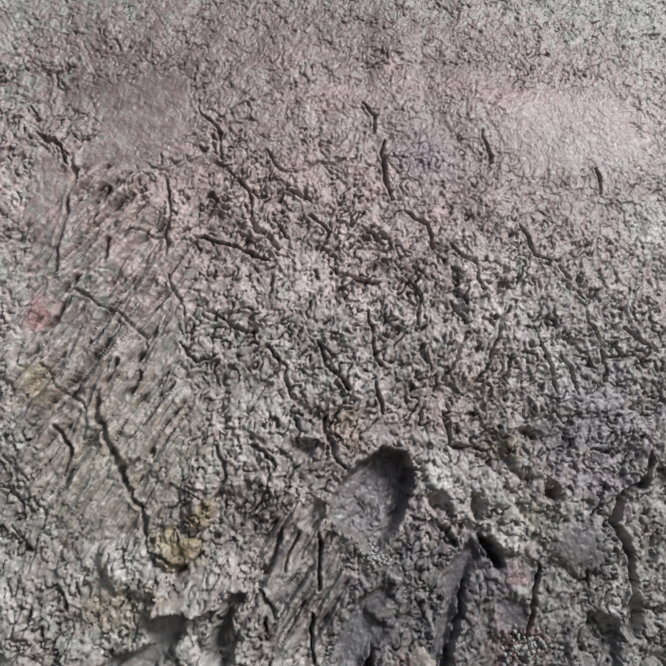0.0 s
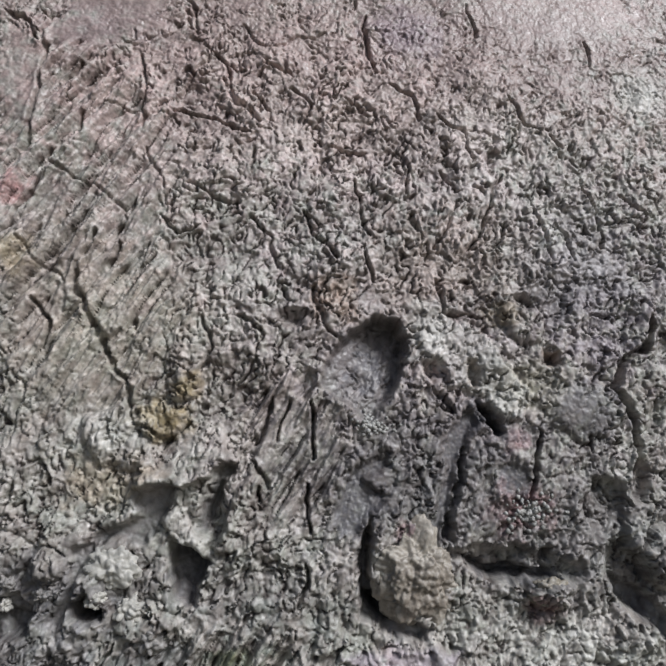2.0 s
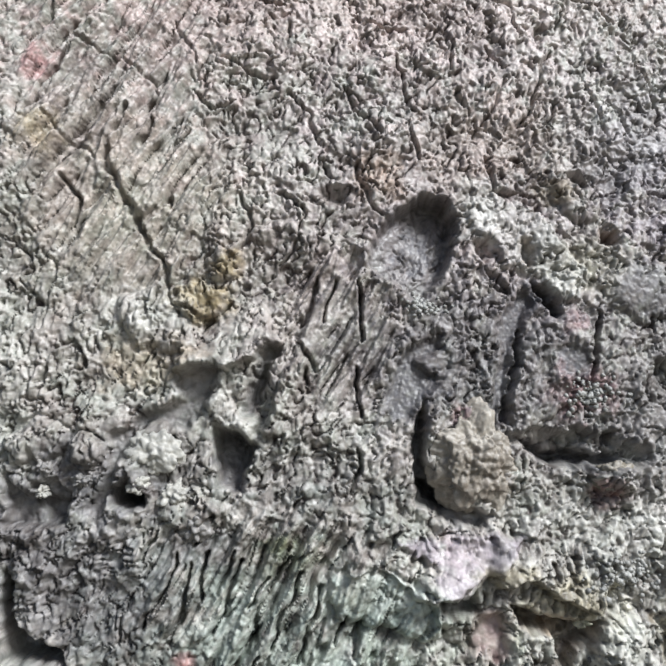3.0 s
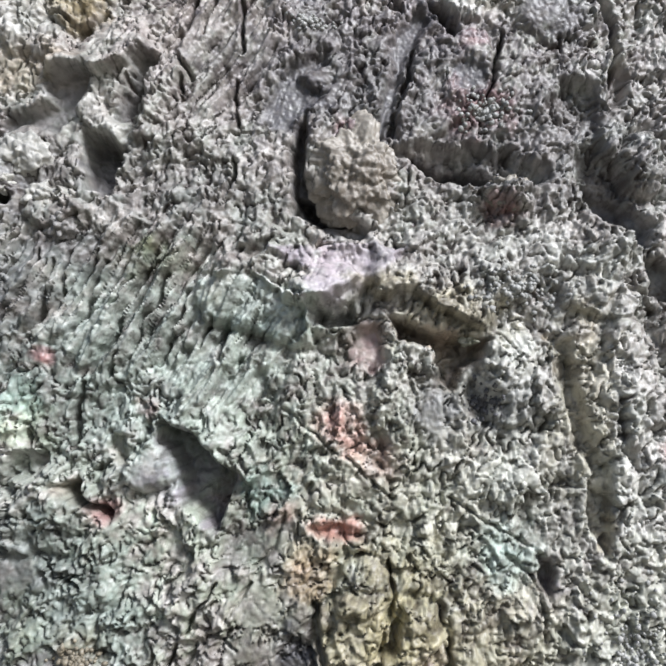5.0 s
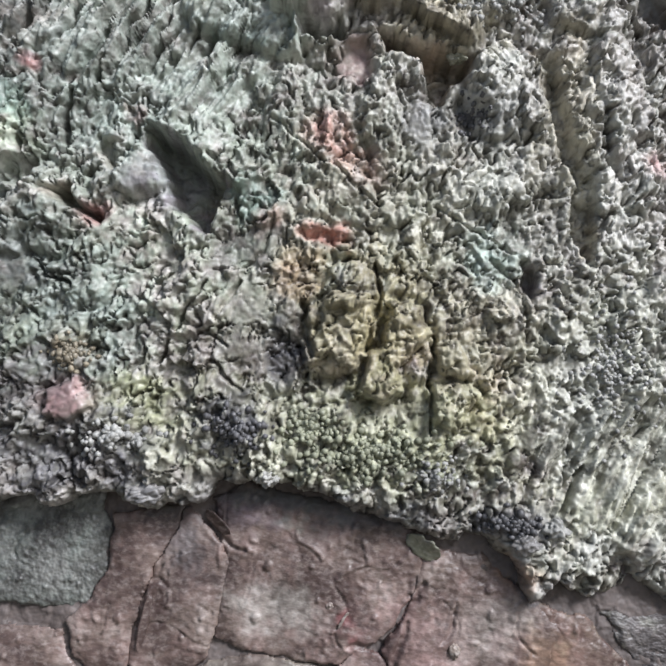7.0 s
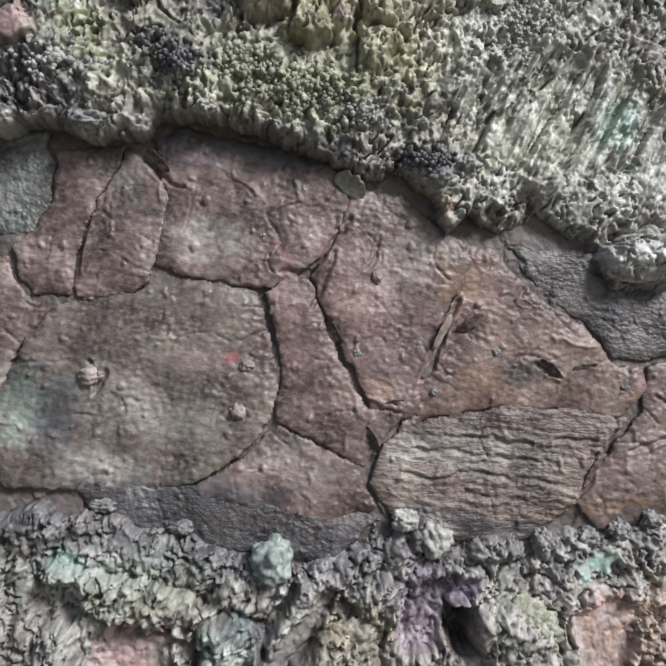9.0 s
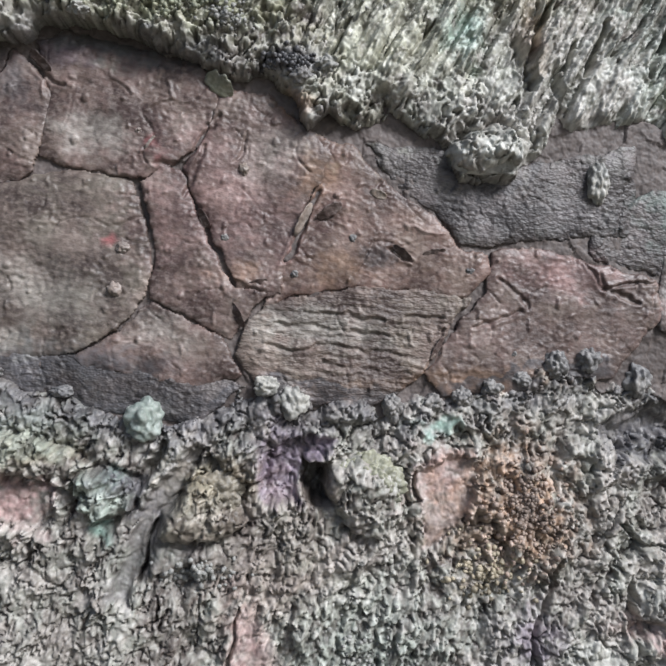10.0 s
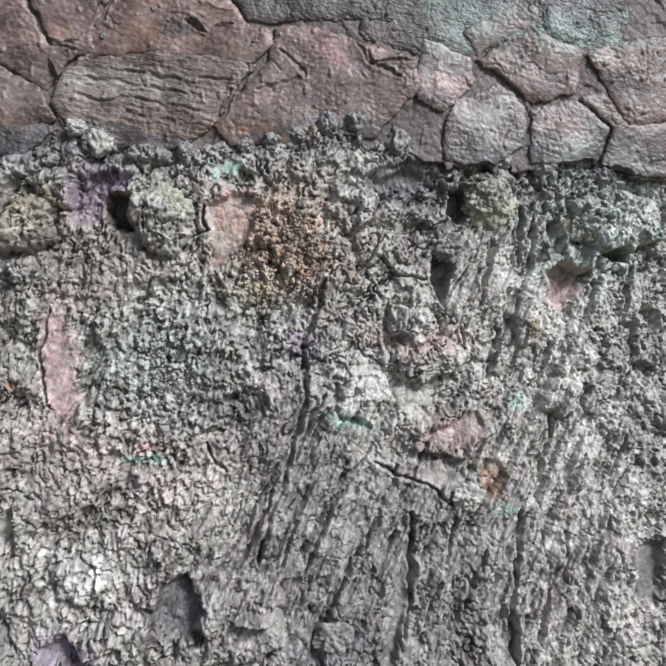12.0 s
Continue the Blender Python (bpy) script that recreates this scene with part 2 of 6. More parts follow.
def outline(points):
    """The window round a polygon and the distance in from its uneven edge, in mm."""
    a = np.array(points)
    w = window(a[:, 0].min() - 4, a[:, 0].max() + 4, a[:, 1].min() - 4, a[:, 1].max() + 4)
    return w, inside_polygon(points, 0.4 * X[w] + 0.6 * WX[w], 0.4 * Z[w] + 0.6 * WZ[w]) + 0.35 * perlin(X[w], Z[w], 1.3, 43)


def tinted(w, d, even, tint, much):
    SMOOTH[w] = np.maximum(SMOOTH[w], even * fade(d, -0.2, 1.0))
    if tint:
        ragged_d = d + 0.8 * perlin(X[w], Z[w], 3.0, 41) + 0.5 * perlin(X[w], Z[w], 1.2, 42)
        TINTS[tint][w] = np.maximum(TINTS[tint][w], much * fade(ragged_d, -0.9, 0.7))


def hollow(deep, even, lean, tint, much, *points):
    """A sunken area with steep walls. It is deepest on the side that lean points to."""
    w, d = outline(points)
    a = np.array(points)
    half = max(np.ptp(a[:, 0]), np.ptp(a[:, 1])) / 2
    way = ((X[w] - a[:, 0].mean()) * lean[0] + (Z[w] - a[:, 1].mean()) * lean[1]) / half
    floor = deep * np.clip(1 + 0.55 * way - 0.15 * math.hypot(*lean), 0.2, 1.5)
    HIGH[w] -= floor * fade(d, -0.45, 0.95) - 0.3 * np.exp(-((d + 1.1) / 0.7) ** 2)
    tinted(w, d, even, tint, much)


def mound(tall, even, tint, much, *points):
    """A raised lump with a rounded shoulder."""
    w, d = outline(points)
    reach = min(max(1.6, 1.3 * tall), 0.9 * float(d.max()))
    t = np.clip((d + 0.4) / reach, 0, 1)
    HIGH[w] += tall * np.sqrt(1 - (1 - t) ** 2) - 0.35 * tall * np.exp(-((d + 0.7) / 0.6) ** 2)
    tinted(w, d, even, tint, much)


def lay_out():
    # upper bark
    crack(1.05, 1.0, (-57.2, 59.0), (-57.2, 46.1), (-57.9, 32.1), (-58.9, 27.6))
    crack(0.99, 1.0, (-53.4, 27.9), (-57.5, 15.5), (-61.4, 9.5))
    crack(0.87, 0.7, (-65.4, 58.3), (-61.5, 57.1), (-57.9, 51.4))
    crack(0.87, 0.8, (-37.6, 50.6), (-36.6, 39.0), (-36.5, 33.4))
    crack(0.68, 0.7, (-44.8, 38.5), (-36.9, 37.6))
    crack(0.86, 0.8, (-49.5, 47.7), (-51.4, 38.9))
    crack(1.01, 0.9, (-47.4, 36.0), (-47.8, 31.8))
    crack(0.67, 0.7, (-35.8, 29.8), (-34.7, 26.3), (-31.9, 22.0), (-30.8, 17.6))
    crack(0.81, 0.5, (-21.7, 57.0), (-26.3, 48.5), (-30.8, 39.4))
    crack(1.03, 1.0, (-30.6, 37.5), (-23.9, 37.0), (-16.0, 33.3))
    crack(1.93, 1.1, (-21.0, 45.9), (-18.1, 40.3), (-13.6, 36.8))
    crack(0.77, 0.7, (-14.2, 30.2), (-14.8, 26.5))
    crack(0.79, 0.7, (-14.8, 43.4), (-12.0, 38.8))
    crack(0.72, 0.4, (-17.4, 59.5), (-15.0, 56.0), (-10.9, 54.8), (-6.5, 57.8), (-2.9, 57.1), (0.3, 58.9))
    crack(1.03, 1.0, (9.0, 65.2), (8.1, 59.6), (10.9, 50.4))
    crack(0.98, 0.8, (4.6, 43.8), (8.2, 39.2))
    crack(0.87, 1.0, (1.2, 31.5), (8.2, 30.7))
    crack(0.79, 0.8, (23.3, 27.6), (27.6, 22.3))
    crack(0.78, 0.7, (27.5, 20.4), (22.1, 10.3))
    crack(0.88, 0.9, (36.7, 26.9), (32.8, 17.9), (29.0, 9.7))
    crack(0.70, 0.7, (37.2, 16.8), (34.8, 10.8))
    crack(0.83, 0.8, (39.6, 46.3), (41.2, 41.3), (46.6, 37.7))
    crack(0.82, 0.8, (48.4, 36.8), (51.0, 34.0))
    crack(0.81, 0.7, (62.4, 24.0), (65.8, 20.4), (70.3, 18.7))
    crack(0.84, 1.0, (-4.4, 16.2), (-1.7, 11.1), (2.5, 7.0))
    crack(0.93, 1.2, (7.6, 9.8), (8.4, 4.6), (9.3, 2.9))
    crack(0.86, 0.8, (5.7, 23.9), (6.6, 16.7), (9.2, 12.4))
    crack(1.71, 1.3, (17.0, 17.2), (18.7, 13.7))
    crack(1.13, 1.5, (-43.8, 10.2), (-46.3, 3.5), (-46.7, -0.6), (-42.3, -6.8), (-39.3, -15.4), (-36.1, -17.7), (-34.9, -24.5))
    crack(0.66, 0.7, (-53.9, 24.8), (-47.1, 21.2), (-38.8, 16.4), (-37.7, 13.9))
    crack(0.56, 0.6, (-57.6, 8.8), (-52.4, 3.3), (-48.3, 1.0))
    crack(0.81, 0.9, (-38.9, 9.2), (-40.8, 3.7))
    crack(0.88, 0.8, (48.0, 16.8), (51.1, 7.9))
    crack(0.70, 0.7, (-34.9, -24.5), (-27.8, -28.2), (-24.9, -25.9))
    crack(1.89, 3.0, (65.6, -3.0), (64.1, -9.9), (59.5, -12.6), (57.9, -17.6), (60.5, -24.1), (61.9, -28.9), (58.9, -36.1))
    crack(0.87, 1.2, (-9.7, -20.3), (-12.5, -28.8))
    crack(0.80, 1.2, (-6.5, -20.3), (-9.4, -28.8))
    crack(0.88, 1.5, (-2.6, -20.2), (-2.7, -31.0))
    crack(0.78, 1.4, (-3.3, -36.3), (-3.3, -44.5))
    crack(0.76, 0.8, (22.0, 4.2), (23.2, -3.4), (30.4, -3.6))
    crack(0.73, 0.8, (20.9, -17.4), (24.2, -22.2))
    crack(0.69, 0.7, (-56.4, -16.5), (-53.9, -19.5), (-56.0, -29.3))
    crack(0.87, 0.8, (59.9, 62.5), (59.7, 56.3))
    crack(0.82, 0.9, (-2.3, 1.7), (-0.5, -5.7), (2.0, -8.1))
    pit(-27.7, 7.1, 4.1, 2.3, 20, 0.9)
    pit(43.9, -11.2, 2.2, 2.2, 0, 1.8)
    pit(-6.2, -4.6, 3.3, 1.8, 15, 1.5)
    pit(39.6, -0.8, 2.4, 1.4, -30, 2.0)
    pit(-4.2, -17.9, 2.0, 2.4, 0, 1.5)
    bump(44.3, -10.8, 1.0, 1.0, 0, 1.0)
    bump(-25.4, -17.8, 3.1, 2.4, 0, 1.2)
    bump(-19.4, -12.6, 1.9, 1.8, 0, 0.8)
    bump(-36.2, -27.6, 6.9, 4.6, -20, 1.2)
    bump(39.0, -4.6, 5.0, 3.4, -30, 1.2)
    bump(51.1, -21.8, 7.4, 5.0, 0, 0.9)
    smooth(-61.0, 43.9, 5.1, 12.7, 15)
    smooth(-47.5, 55.8, 9.7, 5.3, 0)
    smooth(55.3, 71.9, 25.4, 15.6, 0)
    smooth(9.6, -34.8, 3.9, 2.4, 0)
    smooth(50.2, -22.6, 6.6, 4.5, 0)
    ledge(2.5, 8.9, (-15.4, -31.2), (-19.8, -33.7), (-25.6, -35.5), (-34.9, -36.8))
    ledge(1.5, 6.5, (-19.6, -48.4), (-16.8, -39.9), (-13.2, -32.7))
    pit(-19.7, -40.6, 1.9, 5.1, 10, 2.4)
    bump(-47.2, -49.3, 2.4, 2.1, 0, 2.0)
    bump(-30.8, -59.3, 4.3, 2.8, 0, 1.5)
    bump(-55.5, -47.8, 4.3, 2.8, 0, 1.5)
    pit(36.1, -50.5, 11.3, 2.7, -8, 3.5)
    pit(53.2, -40.8, 4.6, 5.4, 0, 2.5)
    bump(41.2, -55.2, 4.5, 3.0, 0, 1.8)
    crack(1.23, 2.2, (26.4, -29.9), (24.4, -38.2), (21.8, -46.2))
    crack(1.01, 1.5, (41.6, -26.2), (39.9, -33.8), (38.4, -38.3))
    crack(0.89, 1.2, (-13.2, -31.9), (-10.2, -36.4))
    crack(0.89, 1.2, (-12.4, -35.6), (-12.1, -39.2))
    crack(0.81, 1.4, (-3.3, -49.4), (-3.7, -52.9), (-5.2, -57.8))
    # mid
    crack(0.90, 1.6, (-27.6, -66.2), (-28.4, -69.5), (-29.2, -73.4))
    crack(1.11, 2.0, (-15.3, -68.0), (-20.2, -75.9), (-20.7, -78.5), (-24.8, -84.8))
    crack(0.71, 1.0, (-24.2, -66.2), (-26.5, -72.7))
    crack(0.65, 1.0, (-9.6, -67.3), (-11.4, -71.9), (-13.2, -76.5))
    crack(0.65, 0.9, (-12.2, -66.0), (-15.9, -70.7))
    crack(0.65, 0.9, (-19.2, -65.5), (-22.1, -72.7))
    crack(0.64, 0.9, (-31.6, -67.6), (-35.6, -74.7))
    crack(1.52, 2.0, (-25.7, -86.0), (-26.2, -91.6), (-27.2, -96.5))
    crack(0.57, 1.0, (4.9, -107.7), (3.6, -112.0), (-0.2, -114.9), (-3.9, -114.2))
    crack(0.61, 1.2, (-30.6, -111.5), (-28.1, -115.2), (-24.5, -115.9))
    crack(0.65, 1.0, (30.3, -104.5), (36.2, -108.5), (42.9, -111.2))
    crack(0.65, 0.9, (4.8, -90.7), (10.0, -95.2), (15.2, -98.5), (21.7, -104.3))
    crack(0.60, 0.9, (24.0, -84.3), (25.2, -89.6), (24.5, -94.8))
    ledge(2.0, 9.9, (9.0, -80.0), (8.7, -75.8), (4.8, -72.5), (-0.5, -69.9), (-7.6, -69.3))
    ledge(2.4, 7.4, (17.5, -69.7), (15.4, -72.4), (8.7, -74.1), (4.8, -72.5))
    ledge(3.0, 11.5, (37.9, -78.0), (31.7, -75.7), (24.9, -72.3), (18.1, -72.4))
    ledge(1.8, 7.7, (1.0, -102.0), (-2.2, -99.1), (-7.9, -95.6), (-13.5, -92.4))
    ledge(1.6, 7.3, (4.7, -62.4), (0.8, -65.2), (-2.5, -64.5))
    pit(36.1, -89.7, 3.0, 4.0, 20, 1.6)
    pit(57.0, -53.5, 4.3, 7.8, 15, 3.2)
    pit(61.2, -35.3, 2.2, 4.4, 0, 3.0)
    pit(-33.4, -99.2, 3.1, 2.5, 0, 3.0)
    pit(-10.5, -70.6, 1.3, 3.9, -25, 1.2)
    bump(64.0, -50.3, 3.2, 4.7, -15, 2.5)
    bump(-30.2, -105.6, 6.8, 5.6, 0, 1.6)
    bump(-15.2, -99.8, 3.1, 3.1, 0, 1.2)
    bump(22.5, -91.5, 3.0, 7.9, 0, 1.3)
    bump(42.5, -85.8, 6.1, 7.4, 0, 1.6)
    bump(61.4, -89.3, 4.1, 13.7, 10, 1.2)
    smooth(27.9, -90.9, 2.6, 4.6, 0)
    smooth(-34.0, -113.8, 3.7, 3.7, 0)
    smooth(-37.5, -46.6, 3.9, 2.6, 0)
    smooth(-15.2, -100.4, 2.5, 3.1, 0)
    # lower part of the upper bark
    bump(17.1, -117.2, 3.9, 3.9, 0, 1.5)
    pit(46.8, -124.6, 0.7, 1.2, 0, 2.0)
    pit(49.1, -134.8, 0.6, 0.7, 0, 2.2)
    pit(6.7, -128.2, 2.9, 3.8, 0, 1.6)
    crack(1.16, 2.0, (9.3, -119.8), (9.6, -123.7), (10.6, -128.2))
    crack(0.91, 2.0, (21.0, -113.2), (21.6, -118.5), (19.6, -125.0), (18.3, -132.1))
    crack(0.78, 1.6, (29.5, -125.0), (29.0, -135.4), (29.3, -139.3))
    crack(0.64, 1.1, (0.4, -116.7), (-1.5, -119.2), (-3.4, -122.4))
    crack(0.64, 1.0, (-4.0, -118.6), (-7.2, -121.8))
    crack(0.64, 1.0, (-8.4, -121.8), (-5.9, -123.7), (-2.1, -126.3))
    crack(0.64, 1.0, (-3.4, -128.8), (0.4, -132.7))
    crack(0.66, 1.0, (39.0, -113.0), (43.7, -118.3), (44.2, -126.3))
    crack(0.75, 1.2, (-30.6, -112.5), (-28.7, -115.6), (-25.1, -116.9))
    smooth(1.0, -119.2, 3.5, 3.8, 30)
    smooth(0.4, -126.3, 3.2, 2.2, 0)
    smooth(-1.5, -131.7, 2.5, 1.4, -30)
    pit(51.3, -162.1, 1.9, 1.9, 0, 2.5)
    bump(78.0, -168.6, 7.2, 3.4, 5, 2.4)
    pit(85.4, -153.2, 1.5, 6.8, 8, 3.0)
    pit(92.5, -157.7, 1.2, 6.1, 8, 2.5)
    crack(1.07, 1.6, (90.5, -140.1), (87.1, -149.4), (86.2, -155.5))
    crack(0.92, 1.4, (95.8, -146.8), (92.6, -153.8))
    ledge(2.0, 8.3, (84.9, -173.8), (77.1, -173.9), (71.6, -175.4))
    crack(1.88, 2.6, (90.3, -140.4), (87.6, -149.0), (87.0, -157.5))
    crack(1.73, 2.4, (102.8, -143.3), (98.2, -153.7))
    crack(1.92, 2.6, (115.6, -143.6), (111.8, -153.3))
    crack(2.29, 2.8, (121.1, -150.4), (118.2, -160.1))
    crack(1.95, 2.6, (130.1, -139.6), (125.7, -154.7), (123.8, -160.0))
    # lower bark
    crack(0.82, 1.2, (-16.6, -237.2), (-9.3, -241.6))
    crack(3.25, 2.0, (18.6, -222.4), (10.9, -232.4), (6.1, -240.3))
    crack(0.88, 1.6, (63.3, -228.3), (63.9, -234.0), (58.6, -238.0))
    crack(0.84, 1.6, (17.1, -236.1), (15.4, -240.8), (14.3, -246.8))
    pit(-6.0, -231.7, 7.2, 5.5, 0, 1.6)
    pit(59.6, -217.0, 1.8, 2.6, 0, 3.0)
    pit(74.9, -222.2, 4.4, 1.5, -15, 1.6)
    pit(-17.4, -222.4, 4.1, 3.4, 0, 2.6)
    bump(-6.1, -222.9, 13.8, 3.1, -18, 1.8)
    bump(-17.3, -230.5, 2.7, 5.5, 0, 1.8)
    bump(41.5, -214.6, 3.6, 2.9, 0, 1.6)
    bump(51.7, -217.1, 4.4, 2.2, 0, 1.2)
    bump(85.8, -236.4, 8.1, 11.8, 20, 1.0)
    smooth(-6.0, -231.7, 6.2, 4.5, 0)
    smooth(68.1, -220.1, 4.4, 1.3, 0)
    smooth(19.2, -241.0, 3.5, 4.2, 0)
    bump(96.4, -227.8, 5.6, 4.6, -20, 1.6)
    bump(110.8, -254.8, 4.8, 3.9, 0, 1.6)
    bump(137.7, -253.5, 3.8, 5.0, 0, 1.8)
    bump(112.7, -262.5, 9.2, 4.4, 0, 1.4)
    bump(145.9, -271.8, 4.9, 4.0, 0, 1.4)
    bump(47.8, -319.0, 7.9, 5.3, 0, 1.6)
    pit(109.3, -223.7, 9.3, 4.9, 0, 1.8)
    pit(73.3, -271.2, 3.9, 3.2, 0, 1.6)
    pit(115.4, -271.1, 8.7, 3.9, 20, 1.4)
    pit(127.7, -289.8, 3.3, 4.2, 0, 1.2)
    pit(128.8, -323.5, 3.4, 5.6, 0, 3.0)
    pit(166.2, -266.2, 2.4, 2.4, 0, 2.5)
    pit(168.5, -252.7, 2.8, 2.8, 0, 2.5)
    pit(23.4, -297.8, 1.9, 5.3, 0, 2.6)
    pit(104.4, -257.6, 1.3, 6.7, 0, 1.8)
    crack(1.29, 1.6, (129.9, -235.2), (128.2, -241.2), (126.0, -251.0))
    crack(1.20, 1.6, (137.2, -227.2), (136.5, -241.1))
    crack(1.20, 1.6, (139.8, -229.2), (138.5, -243.1))
    crack(1.22, 1.4, (165.2, -239.0), (162.6, -251.2))
    crack(1.53, 1.6, (90.5, -244.1), (85.5, -258.3), (85.4, -272.3), (79.6, -290.4), (75.0, -305.3))
    crack(1.32, 1.4, (89.2, -269.6), (86.3, -277.0), (83.4, -284.2))
    crack(1.32, 1.6, (108.8, -296.1), (108.9, -307.7), (106.9, -322.3))
    crack(1.67, 2.0, (143.5, -277.5), (141.1, -284.2), (138.8, -290.7))
    crack(1.74, 2.0, (134.4, -296.1), (131.8, -315.0), (131.3, -328.7))
    crack(0.95, 1.0, (101.4, -284.8), (108.1, -288.7), (117.7, -293.7))
    crack(0.97, 1.0, (102.2, -238.3), (107.0, -243.2), (113.0, -244.1))
    crack(1.12, 1.2, (96.2, -303.6), (92.3, -311.3), (89.5, -316.3))
    crack(1.11, 1.2, (83.3, -296.8), (79.5, -306.3))
    crack(1.18, 1.2, (151.4, -284.5), (145.8, -292.8))
    crack(1.14, 1.2, (126.0, -304.9), (122.7, -312.8), (116.4, -322.8))
    crack(1.12, 1.2, (115.0, -311.5), (110.8, -320.0))
    crack(0.92, 1.0, (64.1, -280.0), (67.7, -285.6))
    crack(0.91, 1.0, (31.9, -250.5), (29.4, -260.4), (31.3, -272.0))
    ledge(1.5, 8.8, (130.2, -278.1), (120.0, -284.5), (108.3, -281.3))
    ledge(2.4, 10.0, (79.4, -316.6), (70.5, -315.3), (63.4, -319.0))
    ledge(1.4, 8.0, (63.4, -318.2), (64.2, -313.3), (63.3, -309.0))
    smooth(108.5, -271.0, 6.7, 2.9, 0)
    smooth(33.8, -264.9, 3.2, 12.7, 5)
    smooth(115.9, -289.0, 6.7, 3.3, -20)
    # texture: g granular, f fibrous
    zone("grain", 32.8, -40.5, 22.8, 19.7, 0)
    zone("grain", -12.4, -47.1, 8.8, 16.1, 0)
    zone("grain", -47.5, -56.8, 18.4, 8.5, 0)
    zone("grain", 39.4, -69.1, 24.0, 17.8, -20)
    zone("grain", 18.6, -91.3, 17.1, 11.8, 0)
    zone("grain", 55.3, -111.2, 22.0, 28.0, 0)
    zone("grain", 22.1, -143.7, 20.7, 7.1, 0)
    zone("grain", -0.2, -139.0, 10.8, 7.0, 0)
    zone("grain", 35.6, -119.0, 17.1, 10.5, 0)
    zone("grain", -18.8, -138.8, 10.0, 5.0, 0)
    zone("grain", 55.8, -125.6, 17.4, 30.0, 0)
    zone("grain", 8.2, -144.3, 56.8, 9.2, 0)
    zone("fibre", -20.9, -72.7, 20.6, 12.9, 65)
    zone("fibre", -4.3, -81.7, 11.1, 9.8, 65)
    zone("fibre", -52.6, 35.2, 10.9, 23.5, 65)
    zone("fibre", -5.5, -29.5, 9.4, 14.2, 80)
    zone("fibre", 62.9, -145.5, 18.6, 11.9, 75)
    zone("fibre", 102.7, -151.0, 30.3, 17.3, 70)
    zone("fibre", 138.5, -241.1, 25.9, 17.9, 70)
    zone("fibre", 97.3, -300.1, 39.2, 29.9, 65)
    zone("fibre", 141.4, -297.3, 24.2, 38.7, 70)
    zone("fibre", 33.8, -264.0, 8.1, 18.1, 75)
    zone("grain", 55.9, -267.1, 30.4, 36.8, 0)
    zone("grain", 78.1, -239.4, 17.0, 17.0, 0)
    zone("grain", 146.3, -261.0, 17.9, 8.9, 0)
    zone("grain", 14.4, -227.1, 35.1, 10.5, 0)
    zone("grain", 149.4, -227.0, 18.1, 12.1, 0)
    zone("grain", 47.6, -309.0, 26.7, 14.2, 0)
    zone("grain", 148.3, -314.0, 19.2, 19.2, 0)
    # stains
    tint_area("pink", 55.7, 75.5, 41.4, 21.7, -10, 0.35)
    tint_area("pink", -17.4, 76.1, 65.6, 12.2, 0, 0.4)
    tint_area("pink", 6.9, 86.8, 79.2, 16.8, 0, 0.45)
    tint_area("pink", -59.6, 19.7, 3.7, 4.9, 0, 0.9)
    tint_area("pink", 36.9, -28.3, 3.2, 3.2, 0, 1.0)
    tint_area("violet", 18.4, 61.6, 10.3, 7.5, 0, 0.5)
    tint_area("violet", -47.7, 57.8, 11.5, 7.9, 0, 0.15)
    tint_area("violet", 56.2, -9.3, 8.5, 5.1, 0, 0.4)
    tint_area("ochre", -29.2, -24.4, 5.4, 4.3, 0, 0.70)
    tint_area("ochre", -25.4, -17.8, 3.1, 2.7, 0, 0.62)
    tint_area("ochre", -58.0, 5.5, 4.8, 4.8, 0, 0.39)
    tint_area("ochre", -39.3, -35.8, 9.9, 5.3, 0, 0.31)
    tint_area("ochre", 34.7, -3.0, 4.2, 4.2, 0, 0.47)
    tint_area("rust", 1.9, -0.7, 4.9, 5.8, 0, 0.5)
    tint_area("pale", -37.0, -26.8, 6.2, 5.4, 0, 0.45)
    tint_area("pale", 21.0, -7.6, 5.8, 6.6, 0, 0.5)
    tint_area("pale", 69.9, 49.6, 6.6, 6.6, 0, 0.7)
    tint_area("moss", 38.5, -17.9, 9.1, 6.6, 0, 0.27)
    tint_area("slate", 19.2, -33.2, 33.5, 20.7, 0, 0.59)
    tint_area("slate", 29.1, -23.7, 3.7, 7.3, 0, 0.95)
    tint_area("slate", 8.1, -39.3, 7.1, 8.6, 0, 0.95)
    tint_area("slate", 8.6, -13.6, 6.5, 8.9, 0, 0.91)
    tint_area("slate", 35.9, -35.0, 3.6, 4.0, 0, 0.95)
    tint_area("slate", 51.1, -22.6, 10.7, 9.1, 0, 0.65)
    tint_area("slate", -47.6, -55.5, 17.7, 8.5, 0, 0.65)
    tint_area("slate", 52.2, 1.4, 13.9, 17.9, 0, 0.45)
    tint_area("pink", 14.7, -44.3, 3.0, 3.0, 0, 0.8)
    tint_area("red", 40.2, -58.5, 4.1, 2.4, 0, 1.0)
    tint_area("red", 36.7, -40.6, 6.8, 5.3, 0, 0.5)
    tint_area("moss", -15.9, -67.1, 8.5, 3.6, 0, 0.31)
    tint_area("pink", 12.7, -68.4, 7.4, 5.3, 0, 0.25)
    tint_area("pink", 18.0, -80.4, 3.2, 4.4, 0, 1.0)
    tint_area("pink", 18.5, -97.9, 5.9, 2.6, -20, 0.7)
    tint_area("pink", 4.8, -106.8, 2.9, 2.9, 0, 0.8)
    tint_area("red", -31.3, -82.9, 1.8, 1.8, 0, 0.9)
